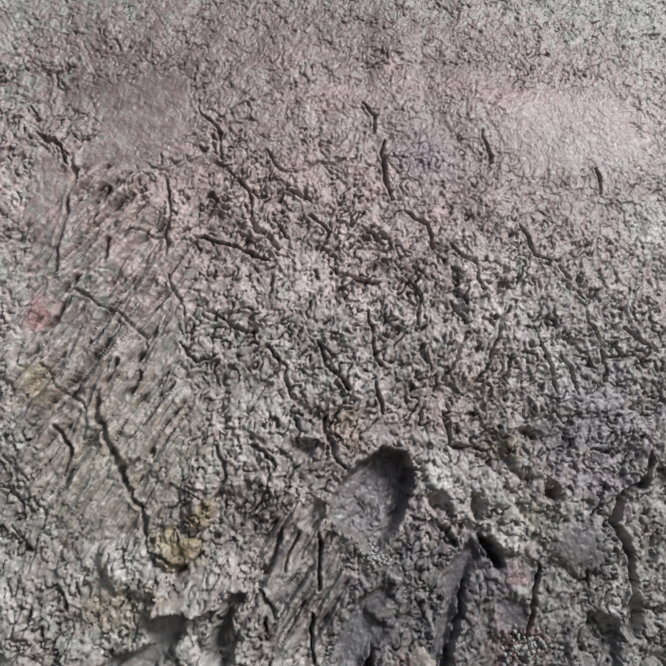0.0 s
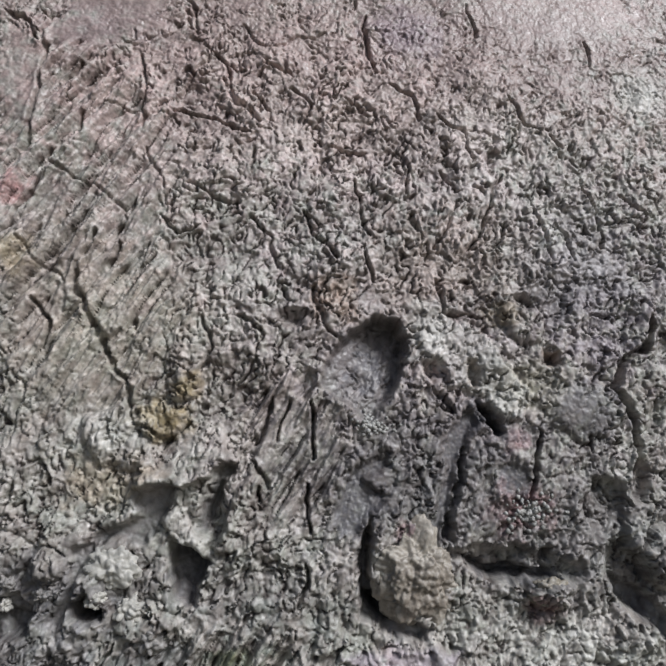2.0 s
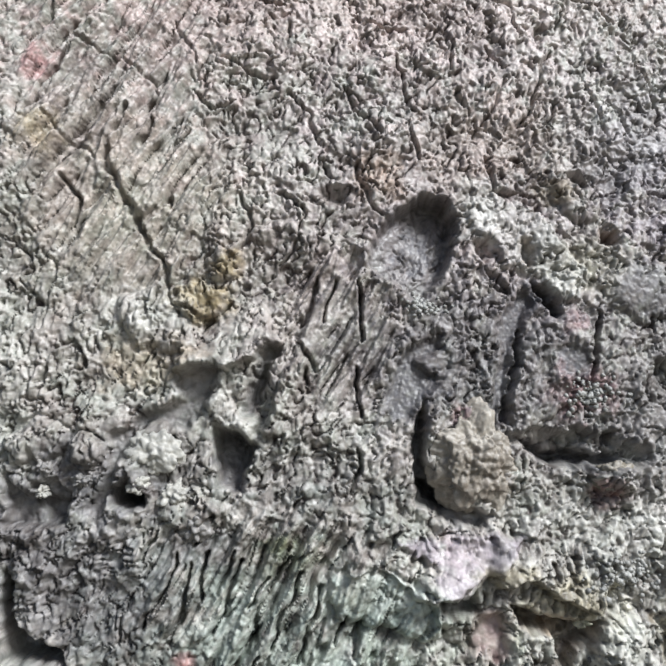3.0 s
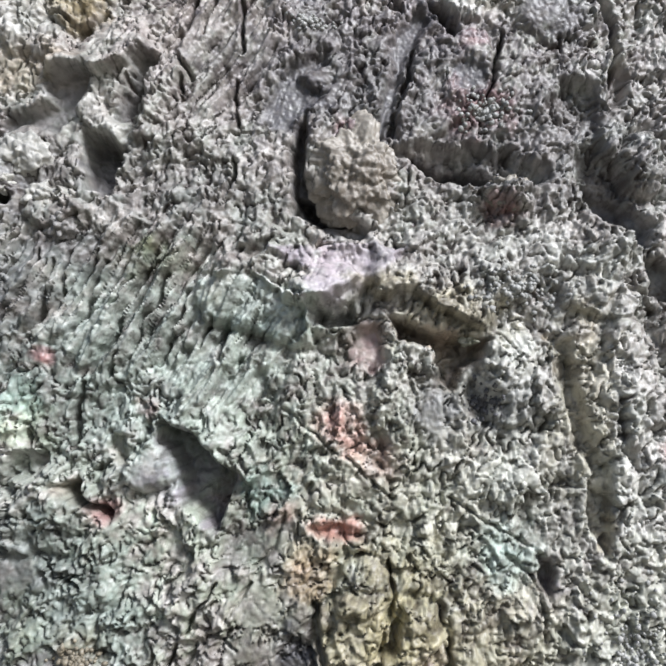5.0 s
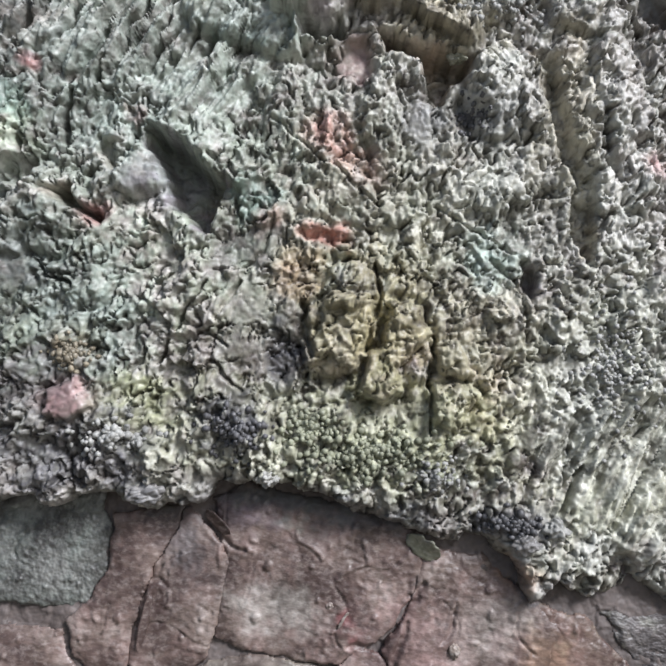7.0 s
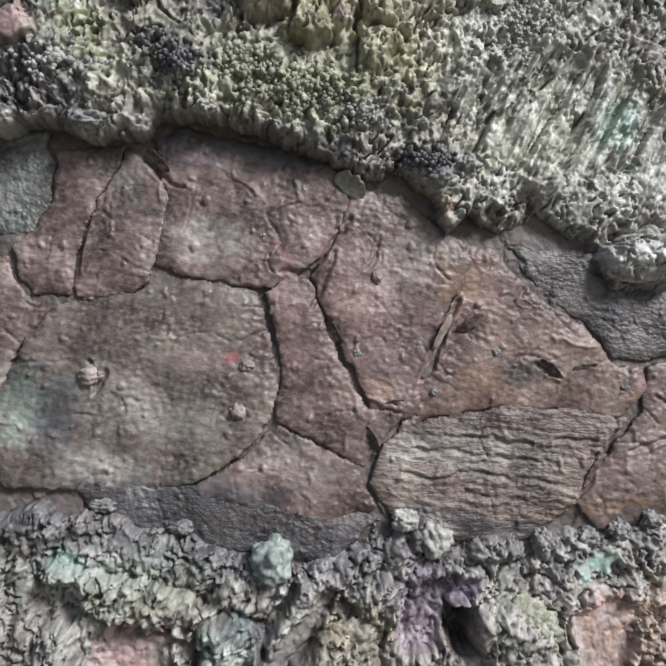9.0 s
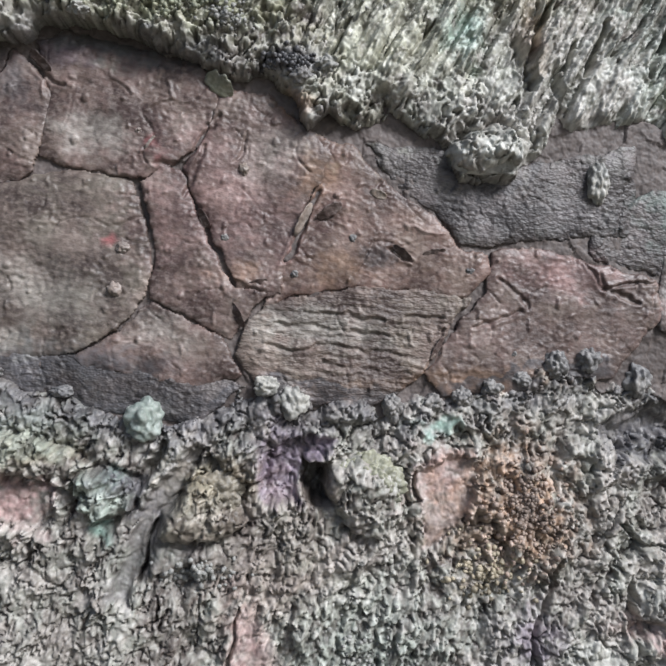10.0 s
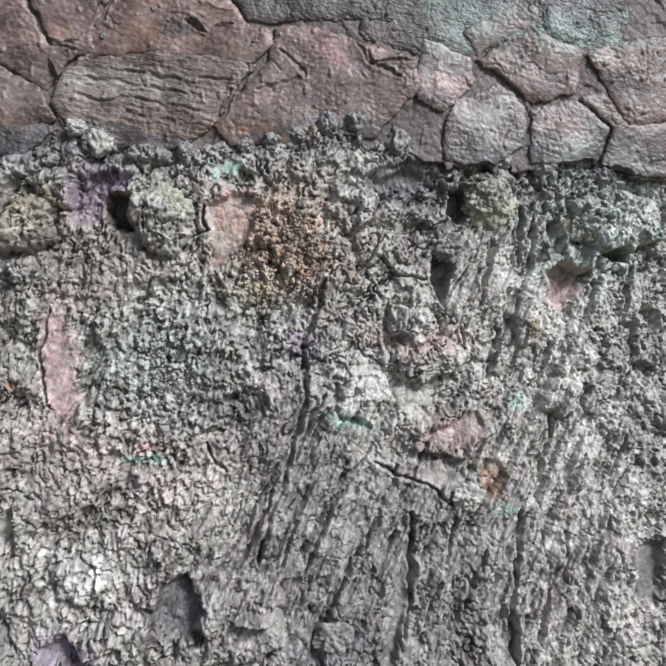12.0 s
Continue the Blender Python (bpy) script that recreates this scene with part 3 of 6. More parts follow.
    tint_area("pink", -15.8, -90.5, 1.9, 1.7, 0, 0.9)
    tint_area("red", 13.9, -93.4, 5.2, 3.9, -30, 0.7)
    tint_area("red", 13.2, -108.8, 5.1, 2.2, 0, 0.8)
    tint_area("red", -21.8, -106.4, 2.8, 2.1, 0, 0.8)
    tint_area("violet", -11.5, -101.1, 5.7, 4.4, 0, 0.7)
    tint_area("rust", -5.3, -103.7, 3.2, 4.4, 0, 0.4)
    tint_area("ochre", 31.7, -76.3, 10.1, 5.4, 0, 0.62)
    tint_area("rust", 29.5, -80.4, 2.7, 2.3, 0, 1.0)
    tint_area("ochre", 51.5, -89.2, 4.7, 17.6, -10, 0.62)
    tint_area("ochre", -4.4, -73.2, 3.3, 2.6, 0, 0.47)
    tint_area("ochre", 21.5, -71.7, 6.0, 2.0, 0, 0.55)
    tint_area("teal", 0.9, -75.1, 9.2, 5.2, -15, 0.7)
    tint_area("teal", -1.6, -86.2, 8.4, 5.8, 0, 0.35)
    tint_area("teal", -35.0, -87.8, 5.6, 5.6, 0, 0.5)
    tint_area("teal", 2.3, -102.7, 5.1, 3.8, 0, 0.6)
    tint_area("moss", -34.8, -93.4, 5.6, 5.0, 0, 0.35)
    tint_area("moss", -17.3, -65.4, 2.6, 1.6, 0, 0.62)
    tint_area("slate", 28.6, -91.0, 4.6, 6.0, 0, 0.78)
    tint_area("slate", 38.2, -89.7, 7.4, 6.0, 0, 0.65)
    tint_area("teal", -16.8, -88.3, 31.9, 26.8, 0, 0.28)
    tint_area("moss", 58.0, -127.5, 13.2, 19.8, 0, 0.35)
    tint_area("pale", 46.6, -66.8, 20.7, 8.3, -25, 0.4)
    tint_area("rust", 8.7, -114.6, 3.9, 4.5, 0, 0.7)
    tint_area("ochre", 22.3, -123.7, 12.4, 11.7, 0, 0.58)
    tint_area("ochre", -24.4, -125.0, 5.0, 4.4, 0, 0.70)
    tint_area("moss", 22.1, -141.8, 18.1, 7.8, 0, 0.58)
    tint_area("moss", -32.3, -123.8, 5.0, 6.8, 0, 0.70)
    tint_area("moss", -14.6, -135.1, 8.2, 6.9, 0, 0.55)
    tint_area("moss", 62.5, -135.7, 8.7, 16.7, 0, 0.35)
    tint_area("ochre", 37.3, -135.5, 8.5, 8.5, 0, 0.47)
    tint_area("pink", -25.5, -133.8, 4.4, 3.4, 0, 1.0)
    tint_area("violet", 26.8, -128.2, 2.6, 2.6, 0, 0.9)
    tint_area("slate", -0.2, -137.7, 7.0, 5.7, 0, 0.95)
    tint_area("slate", 6.7, -127.6, 3.9, 5.1, 0, 0.91)
    tint_area("slate", 41.0, -153.1, 7.8, 3.6, 0, 0.95)
    tint_area("slate", -17.6, -144.4, 6.3, 3.8, 0, 0.95)
    tint_area("slate", -27.8, -145.5, 9.9, 3.7, 0, 0.95)
    tint_area("teal", 39.0, -112.4, 6.0, 4.6, 0, 0.6)
    tint_area("pale", 52.2, -135.6, 9.3, 16.6, 0, 0.6)
    tint_area("pale", 53.7, -157.2, 3.9, 3.9, 0, 0.7)
    tint_area("pink", 65.7, -97.6, 3.4, 2.7, 0, 0.8)
    tint_area("pale", 78.0, -168.6, 8.3, 4.5, 0, 0.9)
    tint_area("teal", 73.7, -147.5, 4.5, 6.0, 0, 0.7)
    tint_area("moss", 77.0, -140.5, 22.6, 6.0, 0, 0.23)
    tint_area("rust", 87.9, -147.1, 3.4, 9.1, 8, 0.6)
    tint_area("teal", 121.1, -150.4, 17.6, 14.1, 0, 0.35)
    tint_area("moss", 116.4, -156.7, 5.3, 5.3, 0, 0.47)
    tint_area("teal", -15.4, -216.4, 4.1, 1.7, 0, 0.9)
    tint_area("teal", 10.3, -227.6, 2.8, 3.5, 0, 0.9)
    tint_area("teal", 7.5, -236.4, 1.8, 2.8, 0, 0.9)
    tint_area("ochre", -2.7, -221.6, 13.9, 4.2, 0, 0.35)
    tint_area("pink", -6.0, -231.0, 7.6, 5.5, 0, 0.6)
    tint_area("violet", 39.2, -223.8, 4.7, 7.9, 0, 1.0)
    tint_area("slate", 12.3, -229.7, 4.2, 10.5, 35, 0.95)
    tint_area("ochre", 26.3, -228.9, 8.5, 5.7, 0, 0.39)
    tint_area("rust", 83.5, -235.5, 9.6, 12.5, 25, 0.75)
    tint_area("pink", 68.5, -229.9, 6.6, 7.3, 0, 0.5)
    tint_area("teal", 68.1, -220.1, 5.1, 1.8, 0, 1.0)
    tint_area("slate", 50.3, -214.9, 21.8, 2.9, 0, 0.65)
    tint_area("rust", 80.0, -235.6, 16.1, 14.2, 0, 0.5)
    tint_area("slate", 109.3, -223.7, 12.7, 6.8, 0, 0.95)
    tint_area("moss", 128.5, -223.4, 6.9, 5.9, 0, 0.55)
    tint_area("teal", 154.5, -235.0, 22.2, 12.1, 0, 0.35)
    tint_area("red", 147.3, -247.1, 4.5, 5.0, 0, 0.7)
    tint_area("pink", 113.7, -258.6, 14.5, 4.8, 0, 0.5)
    tint_area("pink", 119.2, -278.8, 8.7, 5.8, 0, 0.6)
    tint_area("rust", 127.7, -290.3, 4.0, 5.3, 0, 1.0)
    tint_area("teal", 130.4, -296.4, 3.8, 1.5, 0, 1.0)
    tint_area("teal", 50.6, -282.8, 5.5, 1.3, 0, 0.9)
    tint_area("teal", 95.8, -275.8, 6.6, 2.3, 0, 0.9)
    tint_area("teal", 134.5, -272.5, 2.7, 2.0, 0, 0.9)
    tint_area("pale", 97.9, -267.0, 8.6, 6.7, 0, 0.9)
    tint_area("pale", 37.1, -305.2, 7.1, 6.2, 0, 0.9)
    tint_area("pale", 110.8, -253.8, 5.8, 4.8, 0, 0.7)
    tint_area("pink", 33.8, -264.9, 5.4, 17.2, 5, 0.7)
    tint_area("pink", 50.6, -280.5, 5.5, 1.8, 0, 0.7)
    tint_area("rust", 23.1, -266.5, 1.8, 2.1, 0, 1.0)
    tint_area("violet", 85.5, -260.2, 5.7, 6.6, 0, 0.6)
    tint_area("violet", 35.1, -320.7, 7.0, 4.4, 0, 0.8)
    tint_area("slate", 58.1, -313.8, 6.3, 7.1, 0, 0.95)
    tint_area("slate", 101.8, -309.1, 41.8, 24.2, 0, 0.45)
    tint_area("slate", 92.1, -323.1, 18.2, 5.5, 0, 0.78)
    tint_area("slate", 70.5, -272.9, 6.5, 5.6, 0, 0.65)
    # bare plates
    scar(0.75, 0.5, (28.4, -162.6), (24.6, -168.2), (20.9, -171.3), (15.8, -171.3))
    scar(0.59, 0.4, (26.1, -169.0), (23.9, -173.5))
    scar(0.74, 0.6, (-5.3, -153.3), (-1.6, -156.7), (0.5, -157.4))
    scar(1.05, 0.9, (45.8, -176.6), (43.8, -181.8), (41.4, -187.8), (39.9, -189.6))
    scar(0.67, 0.6, (59.5, -187.2), (63.2, -189.9))
    scar(0.67, 0.5, (62.2, -199.9), (69.0, -200.8))
    scar(0.67, 0.5, (69.3, -203.0), (68.4, -206.7), (66.0, -209.6))
    scar(0.51, -0.5, (28.8, -191.3), (33.2, -193.6), (36.1, -194.4))
    scar(0.52, -0.5, (8.5, -154.7), (12.2, -158.5))
    scar(0.52, -0.5, (18.8, -156.9), (19.9, -159.2), (15.8, -161.5))
    scar(0.52, -0.4, (-5.3, -153.3), (-3.1, -155.6), (2.0, -157.8))
    scar(0.58, -0.5, (-14.5, -162.4), (-15.7, -172.0))
    scar(0.53, -0.5, (63.5, -182.7), (69.5, -185.0))
    scar(0.52, 0.4, (33.6, -166.0), (30.5, -171.3))
    scar(0.44, 0.4, (24.6, -170.5), (21.6, -178.0))
    scar(0.51, 0.4, (38.2, -201.0), (47.1, -201.9), (59.8, -203.6))
    scar(0.51, 0.4, (35.9, -205.3), (47.0, -205.5), (61.9, -207.3))
    scar(0.44, 0.4, (43.4, -198.9), (58.4, -200.6))
    scar(0.57, 0.6, (-14.1, -186.5), (-13.4, -190.9), (-11.3, -188.0))
    scar(0.69, 0.5, (97.8, -189.9), (101.3, -195.1), (111.2, -193.4))
    scar(0.60, 0.4, (80.2, -193.2), (85.3, -198.4))
    scar(0.77, 0.5, (100.6, -192.0), (102.5, -195.8), (107.4, -197.6))
    scar(0.66, 0.4, (74.6, -201.5), (84.1, -199.3))
    tint_area("pale", 5.6, -166.0, 8.1, 4.4, -10, 0.28)
    tint_area("pale", 45.6, -201.9, 14.0, 4.4, -8, 0.30)
    tint_area("pale", -3.5, -194.6, 14.4, 8.6, -20, 0.19)
    tint_area("pale", 38.8, -169.7, 9.0, 6.0, 30, 0.22)
    tint_area("pale", 17.1, -201.4, 7.2, 3.6, -15, 0.22)
    tint_area("pale", -12.5, -202.3, 8.5, 3.6, -15, 0.28)
    tint_area("rust", 46.2, -173.5, 6.0, 4.5, 40, 0.5)
    tint_area("rust", 49.6, -190.8, 6.7, 3.7, 0, 0.5)
    tint_area("rust", 31.8, -191.4, 5.9, 2.2, 0, 0.4)
    tint_area("rust", 54.2, -213.0, 12.5, 2.2, 0, 0.45)
    tint_area("rust", 42.0, -160.6, 4.5, 3.0, -30, 0.6)
    tint_area("red", 8.9, -185.6, 1.9, 1.6, 0, 0.9)
    tint_area("red", 16.5, -168.3, 1.5, 2.2, 20, 0.7)
    # slate band below the upper crust's edge: its cast shadow put into colour
    tint_area("slate", 10.7, -150.1, 24.6, 3.3, -10, 0.75)
    tint_area("slate", 0.1, -207.5, 23.6, 3.6, -5, 0.7)
    tint_area("slate", -18.8, -196.5, 4.3, 11.4, 0, 0.7)
    tint_area("slate", 78.3, -179.7, 15.2, 4.6, -5, 0.35)
    tint_area("slate", 57.2, -188.7, 4.5, 2.2, 0, 0.5)
    tint_area("slate", -8.8, -156.4, 4.4, 8.8, 10, 0.5)
    tint_area("teal", -23.9, -192.5, 7.4, 6.1, 0, 0.4)
    # violet over the same band, part of that painted shadow
    tint_area("violet", 0.5, -150.3, 11.1, 3.7, 0, 0.4)
    tint_area("pink", 28.9, -180.2, 19.2, 14.8, 0, 0.3)
    tint_area("pink", 93.4, -191.6, 12.9, 5.2, 0, 0.4)
    tint_area("teal", 123.5, -181.2, 17.6, 10.6, 0, 0.35)
    tint_area("teal", 152.5, -185.0, 16.1, 6.0, 0, 0.45)
    tint_area("slate", 125.2, -212.8, 5.9, 5.9, 0, 0.6)
    tint_area("pale", 129.4, -206.7, 7.9, 5.9, 0, 0.28)
    tint_area("pink", 119.4, -199.1, 7.8, 4.9, 0, 0.5)
    tint_area("pink", 146.9, -207.3, 7.0, 5.0, 0, 0.5)
    tint_area("rust", 74.5, -212.0, 19.0, 2.8, 0, 0.6)
    tint_area("slate", 147.3, -181.2, 20.0, 3.0, 0, 0.5)
    tint_area("slate", 93.6, -181.2, 12.1, 5.2, 0, 0.35)
    # more broad tints on the crust
    tint_area("moss", 22.4, -107.3, 39.1, 32.5, 0, 0.23)
    tint_area("moss", 55.5, -138.9, 16.6, 26.5, 0, 0.39)
    tint_area("ochre", 38.8, -128.9, 16.4, 19.7, 0, 0.23)
    tint_area("teal", -25.1, -116.2, 15.7, 15.7, 0, 0.4)
    tint_area("moss", 15.2, -142.7, 42.8, 8.6, 0, 0.39)
    tint_area("pink", -50.0, 7.2, 18.7, 22.4, 0, 0.15)
    tint_area("rust", 23.8, 6.9, 21.2, 12.7, 0, 0.25)
    tint_area("violet", 54.4, 4.5, 21.6, 21.6, 0, 0.35)
    tint_area("slate", 47.6, -44.6, 28.0, 20.0, 0, 0.5)
    tint_area("slate", -56.9, -60.0, 14.0, 10.5, 0, 0.6)
    tint_area("teal", 154.8, -223.9, 25.3, 20.2, 0, 0.35)
    tint_area("pink", 47.0, -276.0, 31.9, 27.3, 0, 0.2)
    tint_area("teal", 51.4, -262.5, 23.0, 18.4, 0, 0.3)
    tint_area("rust", 38.0, -241.4, 18.3, 13.7, 0, 0.2)
    tint_area("slate", 83.4, -281.5, 14.0, 28.1, 0, 0.4)
    tint_area("teal", -6.1, -219.4, 20.8, 5.5, 0, 0.3)
    tint_area("slate", 18.6, -218.9, 14.1, 2.8, 0, 0.8)
    tint_area("pink", 0.4, 48.5, 89.6, 43.0, 0, 0.4)
    tint_area("pink", 11.1, -13.6, 57.0, 32.6, 0, 0.15)
    tint_area("violet", 19.2, 2.6, 40.0, 32.0, 0, 0.2)
    crack(0.80, 0.8, (-25.0, 53.7), (-21.2, 49.9), (-19.2, 44.1))
    crack(0.80, 0.8, (-7.0, 45.0), (-3.3, 40.3), (-4.1, 36.4))
    crack(0.81, 0.8, (13.6, 47.5), (18.1, 44.8), (19.9, 39.9))
    crack(0.80, 0.7, (-12.5, 50.6), (-8.0, 47.9))
    crack(0.81, 0.8, (23.5, 40.2), (28.9, 36.6), (30.5, 30.9))
    crack(0.75, 0.8, (-27.1, 22.2), (-22.8, 18.9), (-17.8, 18.3))
    crack(0.74, 0.8, (-32.2, 15.0), (-28.8, 11.7), (-24.8, 12.7))
    crack(0.75, 0.8, (-14.4, 15.8), (-10.9, 11.6), (-9.8, 5.7))
    crack(0.79, 0.8, (14.4, 31.8), (17.0, 27.3), (16.1, 21.7))
    crack(0.79, 0.8, (42.0, 22.1), (45.2, 14.8), (45.7, 7.7))
    crack(0.81, 0.8, (54.2, 26.4), (57.3, 19.1), (57.7, 11.7))
    crack(0.79, 0.9, (-54.2, -1.6), (-50.6, -7.1), (-50.9, -11.8))
    crack(0.72, 0.8, (-23.0, -4.7), (-21.1, -11.1), (-23.2, -15.1))
    crack(0.73, 0.8, (-16.7, -4.5), (-11.7, -8.4), (-13.1, -13.3))
    crack(0.71, 0.8, (-16.8, -18.1), (-13.1, -12.5))
    crack(0.68, 0.8, (-52.8, -32.2), (-49.9, -31.4), (-48.8, -36.5))
    crack(0.77, 0.8, (53.1, -2.5), (57.5, -3.3))
    crack(0.76, 0.7, (3.3, 74.8), (7.1, 71.7), (6.2, 67.1))
    crack(0.77, 0.6, (32.2, 70.8), (33.7, 61.9))
    crack(0.73, 0.6, (-33.2, 68.8), (-28.3, 62.8), (-26.9, 56.6))
    tint_area("slate", 138.9, -221.2, 34.9, 9.0, 0, 0.5)
    tint_area("slate", -12.8, -212.4, 17.3, 4.1, 0, 0.6)
    tint_area("slate", 35.7, -217.3, 23.0, 5.7, 0, 0.6)
    tint_area("slate", 28.3, -239.4, 24.7, 9.2, 0, 0.3)
    tint_area("slate", -50.3, -68.3, 17.0, 12.3, 0, 0.6)
    tint_area("slate", -13.0, -55.7, 21.2, 8.5, 0, 0.3)
    tint_area("ochre", -42.1, -8.4, 22.0, 18.4, 0, 0.12)
    crack(0.77, 1.4, (-32.9, -66.3), (-35.1, -72.1), (-37.9, -77.2))
    crack(0.77, 1.4, (-30.4, -67.6), (-31.9, -74.0), (-34.2, -79.1))
    crack(0.77, 1.4, (-22.9, -67.5), (-25.2, -72.7), (-27.5, -78.5))
    crack(0.71, 1.3, (-18.4, -70.0), (-21.4, -74.6))
    crack(0.78, 1.4, (-12.7, -70.0), (-16.4, -76.5), (-18.8, -81.6))
    crack(0.78, 1.4, (-9.5, -71.9), (-11.9, -77.8), (-14.3, -83.6))
    crack(0.70, 1.3, (-20.6, -82.3), (-21.7, -86.1))
    crack(0.72, 1.3, (-6.2, -76.5), (-8.1, -81.7))
    crack(0.72, 1.2, (-3.0, -77.8), (-4.9, -82.9))
    crack(0.91, 1.4, (-27.5, -59.7), (-29.8, -65.0))
    crack(0.77, 1.3, (-36.1, -62.5), (-37.7, -66.4))
    crack(0.70, 1.3, (-4.7, -116.1), (-7.2, -121.2), (-8.4, -123.7))
    crack(0.69, 1.3, (-14.0, -126.3), (-15.8, -131.3))
    crack(0.70, 1.3, (-10.3, -125.0), (-12.1, -128.8))
    crack(1.11, 1.4, (77.8, -290.4), (74.1, -300.0), (70.5, -306.8))
    crack(1.12, 1.4, (92.7, -290.9), (88.8, -299.7), (85.0, -307.5))
    crack(1.13, 1.4, (101.2, -295.8), (98.1, -303.7))
    crack(1.14, 1.4, (119.4, -298.3), (116.2, -307.2))
    crack(1.16, 1.4, (145.2, -302.1), (140.3, -313.6), (138.7, -322.3))
    crack(1.17, 1.4, (155.7, -297.9), (150.7, -309.6))
    crack(1.19, 1.4, (161.1, -280.9), (157.3, -290.4))
    crack(1.18, 1.3, (130.9, -256.9), (127.6, -266.6))
    crack(1.19, 1.3, (143.2, -259.0), (139.8, -268.7))
    tint_area("pale", 57.1, -129.0, 17.3, 30.0, 0, 0.45)
    tint_area("pale", 156.5, -269.0, 22.0, 34.9, 0, 0.35)
    tint_area("pale", 37.3, 25.0, 25.2, 25.2, 0, 0.25)
    tint_area("slate", -37.3, -52.3, 17.9, 7.2, 0, 0.4)
    tint_area("pink", 47.6, 82.0, 50.3, 26.1, -10, 0.42)

    # broad tints of the upper bark
    tint_area("umber", -42.0, 76.0, 34.0, 22.0, 0, 0.85)
    tint_area("umber", -10.0, 94.0, 75.0, 14.0, 0, 0.7)
    tint_area("umber", 20.0, 70.0, 20.0, 14.0, 0, 0.4)
    smooth(-46.0, 66.0, 14.0, 12.0, 0)
    tint_area("pale", 44.0, 24.0, 26.0, 24.0, 0, 0.18)
    tint_area("pale", 150.0, -258.0, 34.0, 30.0, 0, 0.35)
    tint_area("pale", 30.0, -80.0, 34.0, 22.0, 0, 0.25)
    tint_area("slate", -26.0, -141.0, 16.0, 7.0, 0, 0.75)
    tint_area("slate", -33.0, -115.0, 9.0, 14.0, 0, 0.5)
    zone("fibre", -48.0, 12.0, 19.0, 42.0, 65)
    tint_area("pale", 2.0, 22.0, 40.0, 26.0, 0, 0.16)
    tint_area("pale", 1.0, -74.0, 10.0, 5.0, -15, 0.5)
    tint_area("pale", 20.0, -143.0, 34.0, 8.0, 0, 0.15)
    tint_area("umber", 46.0, 62.0, 40.0, 16.0, 0, 0.45)
    tint_area("ochre", -25.0, -112.0, 20.0, 14.0, 0, 0.2)
    tint_area("slate", -30.0, -66.0, 12.0, 5.0, 0, 0.5)
    tint_area("pale", 85.0, -155.0, 40.0, 14.0, 0, 0.45)
    tint_area("pale", 50.0, -100.0, 24.0, 34.0, 0, 0.42)
    tint_area("slate", -33.0, -126.0, 15.0, 20.0, 0, 0.5)
    tint_area("slate", -46.0, -72.0, 20.0, 13.0, 0, 0.6)
    tint_area("moss", 18.0, -139.0, 46.0, 10.0, 0, 0.45)
    tint_area("moss", 62.0, -150.0, 20.0, 10.0, 0, 0.4)
    tint_area("ochre", 36.0, -128.0, 14.0, 18.0, 0, 0.35)
    tint_area("slate", 10.0, -217.0, 40.0, 6.0, -4, 0.5)
    # hollows and mounds with outlines of their own; some slate floors are painted shade
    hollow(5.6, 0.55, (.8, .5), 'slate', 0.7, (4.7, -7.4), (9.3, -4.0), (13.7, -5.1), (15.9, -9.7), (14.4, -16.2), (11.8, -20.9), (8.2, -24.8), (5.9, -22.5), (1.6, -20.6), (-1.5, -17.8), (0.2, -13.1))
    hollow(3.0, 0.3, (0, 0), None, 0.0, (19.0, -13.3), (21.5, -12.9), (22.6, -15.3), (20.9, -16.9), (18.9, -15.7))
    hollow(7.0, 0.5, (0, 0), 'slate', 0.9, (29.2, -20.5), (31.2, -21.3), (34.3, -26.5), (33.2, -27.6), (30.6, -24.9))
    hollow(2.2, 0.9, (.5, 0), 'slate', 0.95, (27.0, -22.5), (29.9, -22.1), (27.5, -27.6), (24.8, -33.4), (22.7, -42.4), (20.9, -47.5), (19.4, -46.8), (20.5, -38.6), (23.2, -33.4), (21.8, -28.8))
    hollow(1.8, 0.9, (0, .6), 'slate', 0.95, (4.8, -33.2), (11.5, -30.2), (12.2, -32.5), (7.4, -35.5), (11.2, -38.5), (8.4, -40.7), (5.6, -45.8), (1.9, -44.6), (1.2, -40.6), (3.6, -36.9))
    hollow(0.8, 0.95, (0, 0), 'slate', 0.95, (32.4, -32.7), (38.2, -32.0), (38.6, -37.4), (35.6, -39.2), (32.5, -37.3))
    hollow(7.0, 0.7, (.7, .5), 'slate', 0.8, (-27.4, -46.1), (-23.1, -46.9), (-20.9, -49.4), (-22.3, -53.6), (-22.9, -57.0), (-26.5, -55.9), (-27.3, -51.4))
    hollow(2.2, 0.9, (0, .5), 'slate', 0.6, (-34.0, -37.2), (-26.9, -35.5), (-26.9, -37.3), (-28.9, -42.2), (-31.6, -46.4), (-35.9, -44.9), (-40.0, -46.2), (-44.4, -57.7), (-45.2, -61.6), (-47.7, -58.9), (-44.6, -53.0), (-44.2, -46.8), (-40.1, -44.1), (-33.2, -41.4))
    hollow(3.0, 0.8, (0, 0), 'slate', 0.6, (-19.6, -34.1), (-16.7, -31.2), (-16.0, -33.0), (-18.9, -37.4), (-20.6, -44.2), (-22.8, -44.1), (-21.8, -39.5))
    # slate paints in the shadow beside and below the big lump
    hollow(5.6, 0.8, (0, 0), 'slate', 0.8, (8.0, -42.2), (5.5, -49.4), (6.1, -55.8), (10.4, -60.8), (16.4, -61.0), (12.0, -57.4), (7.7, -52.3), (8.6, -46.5))
